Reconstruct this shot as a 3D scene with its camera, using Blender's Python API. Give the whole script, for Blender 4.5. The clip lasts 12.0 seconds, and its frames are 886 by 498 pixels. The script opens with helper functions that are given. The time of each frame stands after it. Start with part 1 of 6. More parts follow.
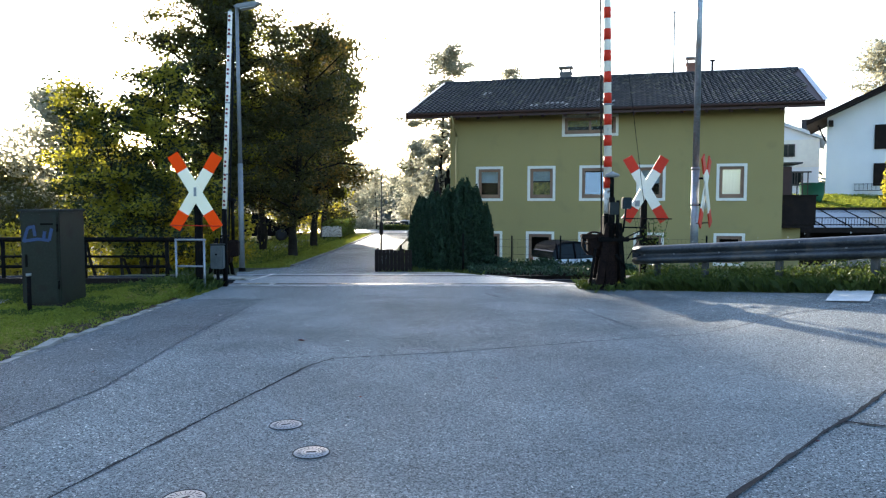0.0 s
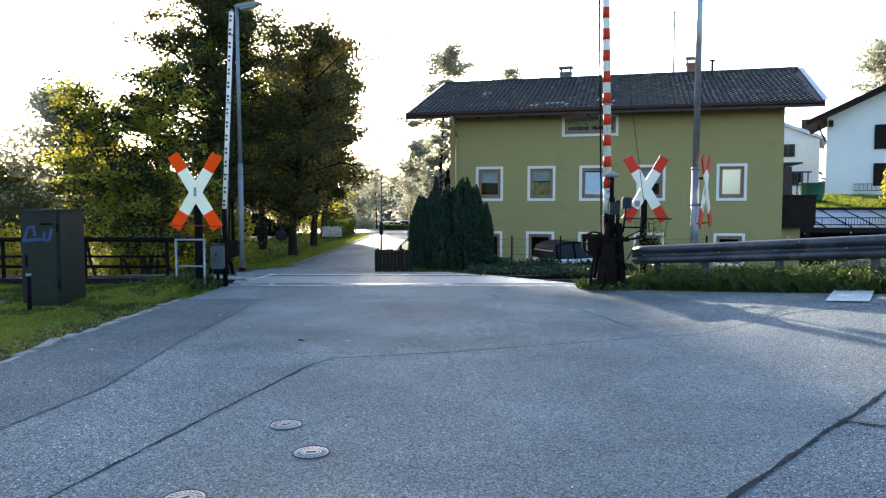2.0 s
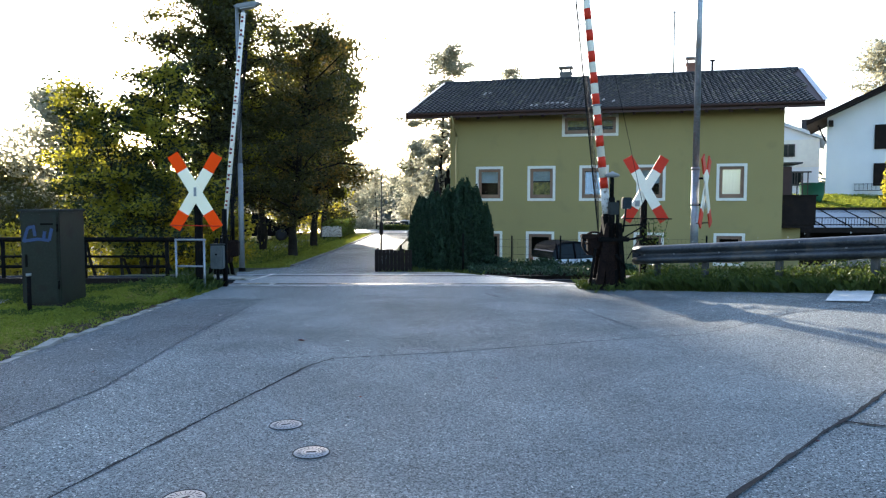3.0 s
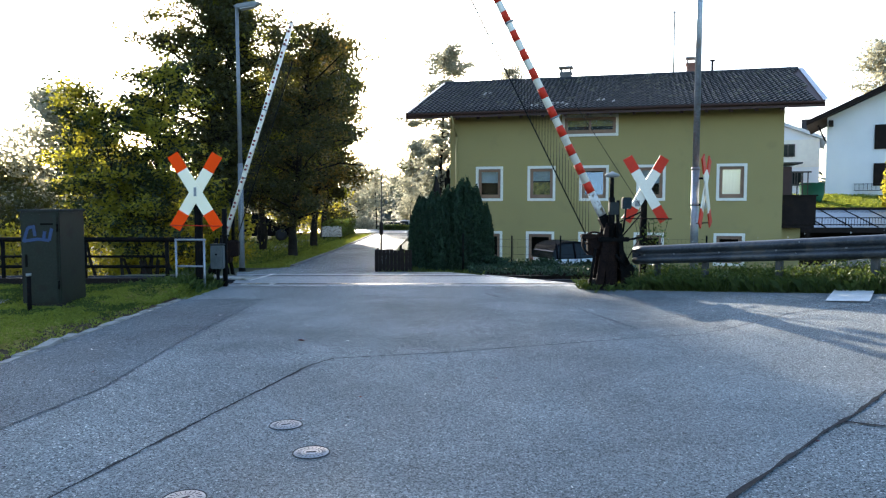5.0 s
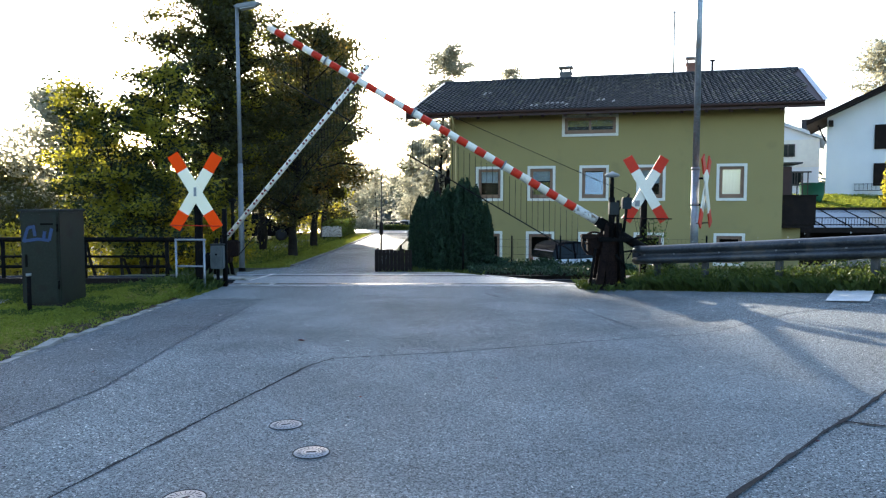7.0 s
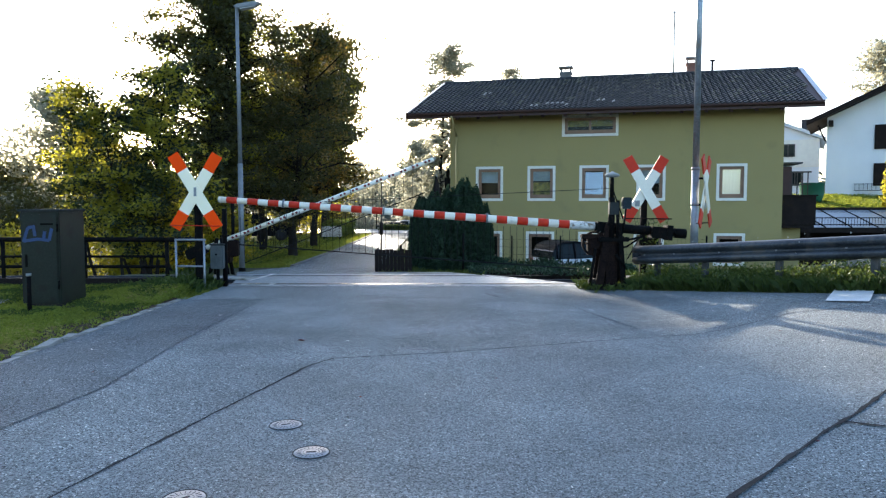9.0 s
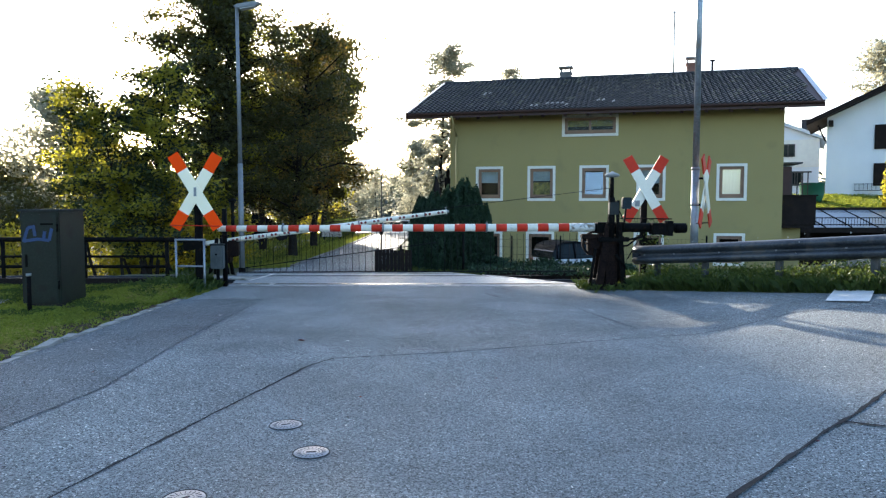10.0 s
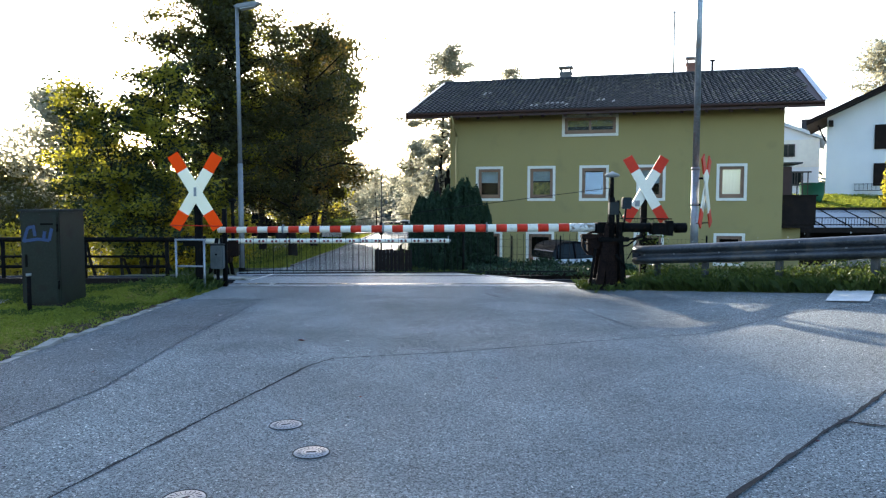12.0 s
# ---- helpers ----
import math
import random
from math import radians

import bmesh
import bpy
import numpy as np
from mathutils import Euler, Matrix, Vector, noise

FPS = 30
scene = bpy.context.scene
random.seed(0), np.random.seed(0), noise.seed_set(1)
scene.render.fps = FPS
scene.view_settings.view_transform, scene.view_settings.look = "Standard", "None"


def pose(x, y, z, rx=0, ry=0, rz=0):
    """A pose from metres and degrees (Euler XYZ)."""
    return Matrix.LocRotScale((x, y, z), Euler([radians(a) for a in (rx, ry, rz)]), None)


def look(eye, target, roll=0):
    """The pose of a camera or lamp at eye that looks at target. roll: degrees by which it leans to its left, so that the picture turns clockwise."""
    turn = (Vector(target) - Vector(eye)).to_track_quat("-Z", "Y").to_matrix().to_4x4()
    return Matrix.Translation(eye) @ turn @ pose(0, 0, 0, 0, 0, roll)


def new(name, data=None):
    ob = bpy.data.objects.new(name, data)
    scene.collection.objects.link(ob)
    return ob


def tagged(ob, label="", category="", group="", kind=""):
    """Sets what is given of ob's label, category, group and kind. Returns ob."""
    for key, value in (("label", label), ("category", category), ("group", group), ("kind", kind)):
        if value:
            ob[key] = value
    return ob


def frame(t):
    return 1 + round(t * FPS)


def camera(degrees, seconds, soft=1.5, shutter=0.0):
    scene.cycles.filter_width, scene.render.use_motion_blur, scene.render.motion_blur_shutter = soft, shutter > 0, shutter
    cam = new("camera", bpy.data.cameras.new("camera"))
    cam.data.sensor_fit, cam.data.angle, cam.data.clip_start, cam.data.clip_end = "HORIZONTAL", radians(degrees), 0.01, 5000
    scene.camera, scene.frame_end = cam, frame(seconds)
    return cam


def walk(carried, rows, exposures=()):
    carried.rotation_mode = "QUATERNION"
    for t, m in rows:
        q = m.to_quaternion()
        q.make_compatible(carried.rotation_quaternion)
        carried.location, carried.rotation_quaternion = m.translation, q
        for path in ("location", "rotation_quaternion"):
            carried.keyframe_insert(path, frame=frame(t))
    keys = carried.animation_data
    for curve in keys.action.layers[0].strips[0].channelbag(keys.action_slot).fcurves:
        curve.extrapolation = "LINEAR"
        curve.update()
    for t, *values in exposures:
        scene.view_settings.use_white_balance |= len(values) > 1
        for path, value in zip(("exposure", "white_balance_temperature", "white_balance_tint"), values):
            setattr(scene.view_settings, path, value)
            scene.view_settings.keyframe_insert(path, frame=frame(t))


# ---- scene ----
cam = camera(63, 12.0, soft=1.25)
EYE = pose(0, 0, 1.5, 86.376, 0, 0)
walk(cam, [(0, EYE), (12.0, EYE)], exposures=[(0, 1.86, 6050, 11), (12.0, 1.86, 6050, 11)])

# ---- world and sun ----
SUN_AZ, SUN_EL = -12.5, 13.8          # degrees from +y towards +x, and above the horizon
world = bpy.data.worlds.new("morning_sky")
scene.world = world
world.use_nodes = True
wn = world.node_tree.nodes
wl = world.node_tree.links
sky = wn.new("ShaderNodeTexSky")
sky.sky_type, sky.sun_disc = "NISHITA", False
sky.sun_elevation, sky.sun_rotation = radians(SUN_EL), radians(SUN_AZ)
sky.air_density, sky.dust_density, sky.ozone_density = 1.0, 1.5, 2.0
wn["Background"].inputs["Strength"].default_value = 0.15
wl.new(sky.outputs[0], wn["Background"].inputs["Color"])
sun = new("sun", bpy.data.lights.new("sun", "SUN"))
sun.data.energy, sun.data.angle, sun.data.color = 3.6, radians(0.9), (1.0, 0.88, 0.70)
az, el = radians(SUN_AZ), radians(SUN_EL)
sun.matrix_world = look((math.sin(az) * math.cos(el) * 60, math.cos(az) * math.cos(el) * 60, math.sin(el) * 60), (0, 0, 0))


# ---- materials ----
def nodes_of(name):
    m = bpy.data.materials.new(name)
    m.use_nodes = True
    return m, m.node_tree.nodes, m.node_tree.links, m.node_tree.nodes["Principled BSDF"]


def ramp(n, stops):
    r = n.new("ShaderNodeValToRGB")
    el_ = r.color_ramp.elements
    while len(el_) < len(stops):
        el_.new(0.5)
    for e, (p, c) in zip(el_, stops):
        e.position, e.color = p, (*c, 1)
    return r


def mat(name, c1, c2=None, rough=0.6, metal=0.0, big=1.5, fine=40, bump=0.15, dist=0.004, spec=0.5, dirt=None, dirt_at=0.62):
    """A worn surface: two tones at a large and a fine scale, grain relief, optional dirt patches."""
    m, n, l, b = nodes_of(name)
    c2 = c2 or tuple(x * 0.75 for x in c1)
    tc = n.new("ShaderNodeTexCoord")
    a = n.new("ShaderNodeTexNoise")
    a.inputs["Scale"].default_value, a.inputs["Detail"].default_value = big, 5
    f = n.new("ShaderNodeTexNoise")
    f.inputs["Scale"].default_value, f.inputs["Detail"].default_value = fine, 4
    mx = n.new("ShaderNodeMath")
    mx.operation = "MULTIPLY_ADD"
    mx.inputs[1].default_value, mx.inputs[2].default_value = 0.45, 0.0
    add = n.new("ShaderNodeMath")
    add.operation = "MULTIPLY_ADD"
    add.inputs[1].default_value = 0.55
    l.new(tc.outputs["Object"], a.inputs["Vector"])
    l.new(tc.outputs["Object"], f.inputs["Vector"])
    l.new(f.outputs["Fac"], mx.inputs[0])
    l.new(a.outputs["Fac"], add.inputs[0])
    l.new(mx.outputs[0], add.inputs[2])
    r = ramp(n, [(0.36, c2), (0.62, c1)])
    l.new(add.outputs[0], r.inputs[0])
    col = r.outputs[0]
    if dirt:
        d = n.new("ShaderNodeTexNoise")
        d.inputs["Scale"].default_value, d.inputs["Detail"].default_value = big * 2.3, 7
        l.new(tc.outputs["Object"], d.inputs["Vector"])
        dr = ramp(n, [(dirt_at - 0.06, (0, 0, 0)), (dirt_at + 0.06, (1, 1, 1))])
        l.new(d.outputs["Fac"], dr.inputs[0])
        mixer = n.new("ShaderNodeMix")
        mixer.data_type = "RGBA"
        mixer.inputs["B"].default_value = (*dirt, 1)
        l.new(dr.outputs[0], mixer.inputs["Factor"])
        l.new(col, mixer.inputs["A"])
        col = mixer.outputs["Result"]
    l.new(col, b.inputs["Base Color"])
    rr = n.new("ShaderNodeMapRange")
    rr.inputs["To Min"].default_value, rr.inputs["To Max"].default_value = max(0, rough - 0.12), min(1, rough + 0.12)
    l.new(a.outputs["Fac"], rr.inputs["Value"])
    l.new(rr.outputs[0], b.inputs["Roughness"])
    b.inputs["Metallic"].default_value = metal
    b.inputs["Specular IOR Level"].default_value = spec
    bp = n.new("ShaderNodeBump")
    bp.inputs["Strength"].default_value, bp.inputs["Distance"].default_value = bump, dist
    l.new(f.outputs["Fac"], bp.inputs["Height"])
    l.new(bp.outputs[0], b.inputs["Normal"])
    return m


def asphalt(name, lo, hi, stone, stones_at, scale=110, stain=0.35, spec=0.35, rough=0.78):
    """Rolled chippings in bitumen, with pale stones, stains and open pores."""
    m, n, l, b = nodes_of(name)
    tc = n.new("ShaderNodeTexCoord")
    v = n.new("ShaderNodeTexVoronoi")
    v.inputs["Scale"].default_value = scale
    w = n.new("ShaderNodeTexNoise")
    w.inputs["Scale"].default_value, w.inputs["Detail"].default_value, w.inputs["Roughness"].default_value = 0.55, 8, 0.6
    g = n.new("ShaderNodeTexNoise")
    g.inputs["Scale"].default_value, g.inputs["Detail"].default_value = 46, 6
    for x in (v, w, g):
        l.new(tc.outputs["Object"], x.inputs["Vector"])
    sep = n.new("ShaderNodeSeparateColor")
    l.new(v.outputs["Color"], sep.inputs[0])
    r = ramp(n, [(0.0, lo), (0.6, hi), (stones_at, hi), (min(1, stones_at + 0.05), stone)])
    l.new(sep.outputs[0], r.inputs[0])
    st = ramp(n, [(0.3, (1 - stain,) * 3), (0.7, (1 + stain,) * 3)])
    l.new(w.outputs["Fac"], st.inputs[0])
    gr = ramp(n, [(0.32, (0.66, 0.66, 0.66)), (0.68, (1.28, 1.28, 1.28))])
    l.new(g.outputs["Fac"], gr.inputs[0])
    col = r.outputs[0]
    for x in (st, gr):
        k = n.new("ShaderNodeMix")
        k.data_type, k.blend_type = "RGBA", "MULTIPLY"
        k.inputs["Factor"].default_value = 1
        l.new(col, k.inputs["A"])
        l.new(x.outputs[0], k.inputs["B"])
        col = k.outputs["Result"]
    l.new(col, b.inputs["Base Color"])
    b.inputs["Roughness"].default_value = rough
    b.inputs["Specular IOR Level"].default_value = spec
    bp = n.new("ShaderNodeBump")
    bp.inputs["Strength"].default_value, bp.inputs["Distance"].default_value = 0.9, 0.009
    hs = n.new("ShaderNodeMath")
    hs.operation = "ADD"
    l.new(v.outputs["Distance"], hs.inputs[0])
    l.new(g.outputs["Fac"], hs.inputs[1])
    l.new(hs.outputs[0], bp.inputs["Height"])
    l.new(bp.outputs[0], b.inputs["Normal"])
    return m


def leafy(name, c1, c2, through_c, share=0.45, rough=0.55):
    """Leaves: tone varies from leaf to leaf, and light shines through."""
    m, n, l, b = nodes_of(name)
    g = n.new("ShaderNodeNewGeometry")
    tc = n.new("ShaderNodeTexCoord")
    w = n.new("ShaderNodeTexNoise")
    w.inputs["Scale"].default_value, w.inputs["Detail"].default_value = 0.8, 3
    l.new(tc.outputs["Object"], w.inputs["Vector"])
    ad = n.new("ShaderNodeMath")
    ad.operation = "MULTIPLY_ADD"
    ad.inputs[1].default_value = 0.6
    l.new(g.outputs["Random Per Island"], ad.inputs[0])
    hf = n.new("ShaderNodeMath")
    hf.operation = "MULTIPLY"
    hf.inputs[1].default_value = 0.45
    l.new(w.outputs["Fac"], hf.inputs[0])
    l.new(hf.outputs[0], ad.inputs[2])
    r = ramp(n, [(0.15, c1), (0.8, c2)])
    l.new(ad.outputs[0], r.inputs[0])
    l.new(r.outputs[0], b.inputs["Base Color"])
    b.inputs["Roughness"].default_value = rough
    b.inputs["Specular IOR Level"].default_value = 0.3
    t = n.new("ShaderNodeBsdfTranslucent")
    r2 = ramp(n, [(0.15, tuple(x * 0.6 for x in through_c)), (0.8, through_c)])
    l.new(ad.outputs[0], r2.inputs[0])
    l.new(r2.outputs[0], t.inputs["Color"])
    mx = n.new("ShaderNodeMixShader")
    mx.inputs[0].default_value = share
    l.new(b.outputs[0], mx.inputs[1])
    l.new(t.outputs[0], mx.inputs[2])
    l.new(mx.outputs[0], n["Material Output"].inputs["Surface"])
    return m


def glass(name, mirror, tint=(0.9, 0.95, 0.95)):
    m, n, l, b = nodes_of(name)
    tr = n.new("ShaderNodeBsdfTransparent")
    tr.inputs[0].default_value = (*tint, 1)
    gl = n.new("ShaderNodeBsdfGlossy")
    gl.inputs["Roughness"].default_value = 0.02
    tc = n.new("ShaderNodeTexCoord")
    w = n.new("ShaderNodeTexNoise")
    w.inputs["Scale"].default_value = 1.3
    l.new(tc.outputs["Object"], w.inputs["Vector"])
    bp = n.new("ShaderNodeBump")
    bp.inputs["Strength"].default_value, bp.inputs["Distance"].default_value = 0.08, 0.02
    l.new(w.outputs["Fac"], bp.inputs["Height"])
    l.new(bp.outputs[0], gl.inputs["Normal"])
    mx = n.new("ShaderNodeMixShader")
    mx.inputs[0].default_value = mirror
    l.new(tr.outputs[0], mx.inputs[1])
    l.new(gl.outputs[0], mx.inputs[2])
    l.new(mx.outputs[0], n["Material Output"].inputs["Surface"])
    return m


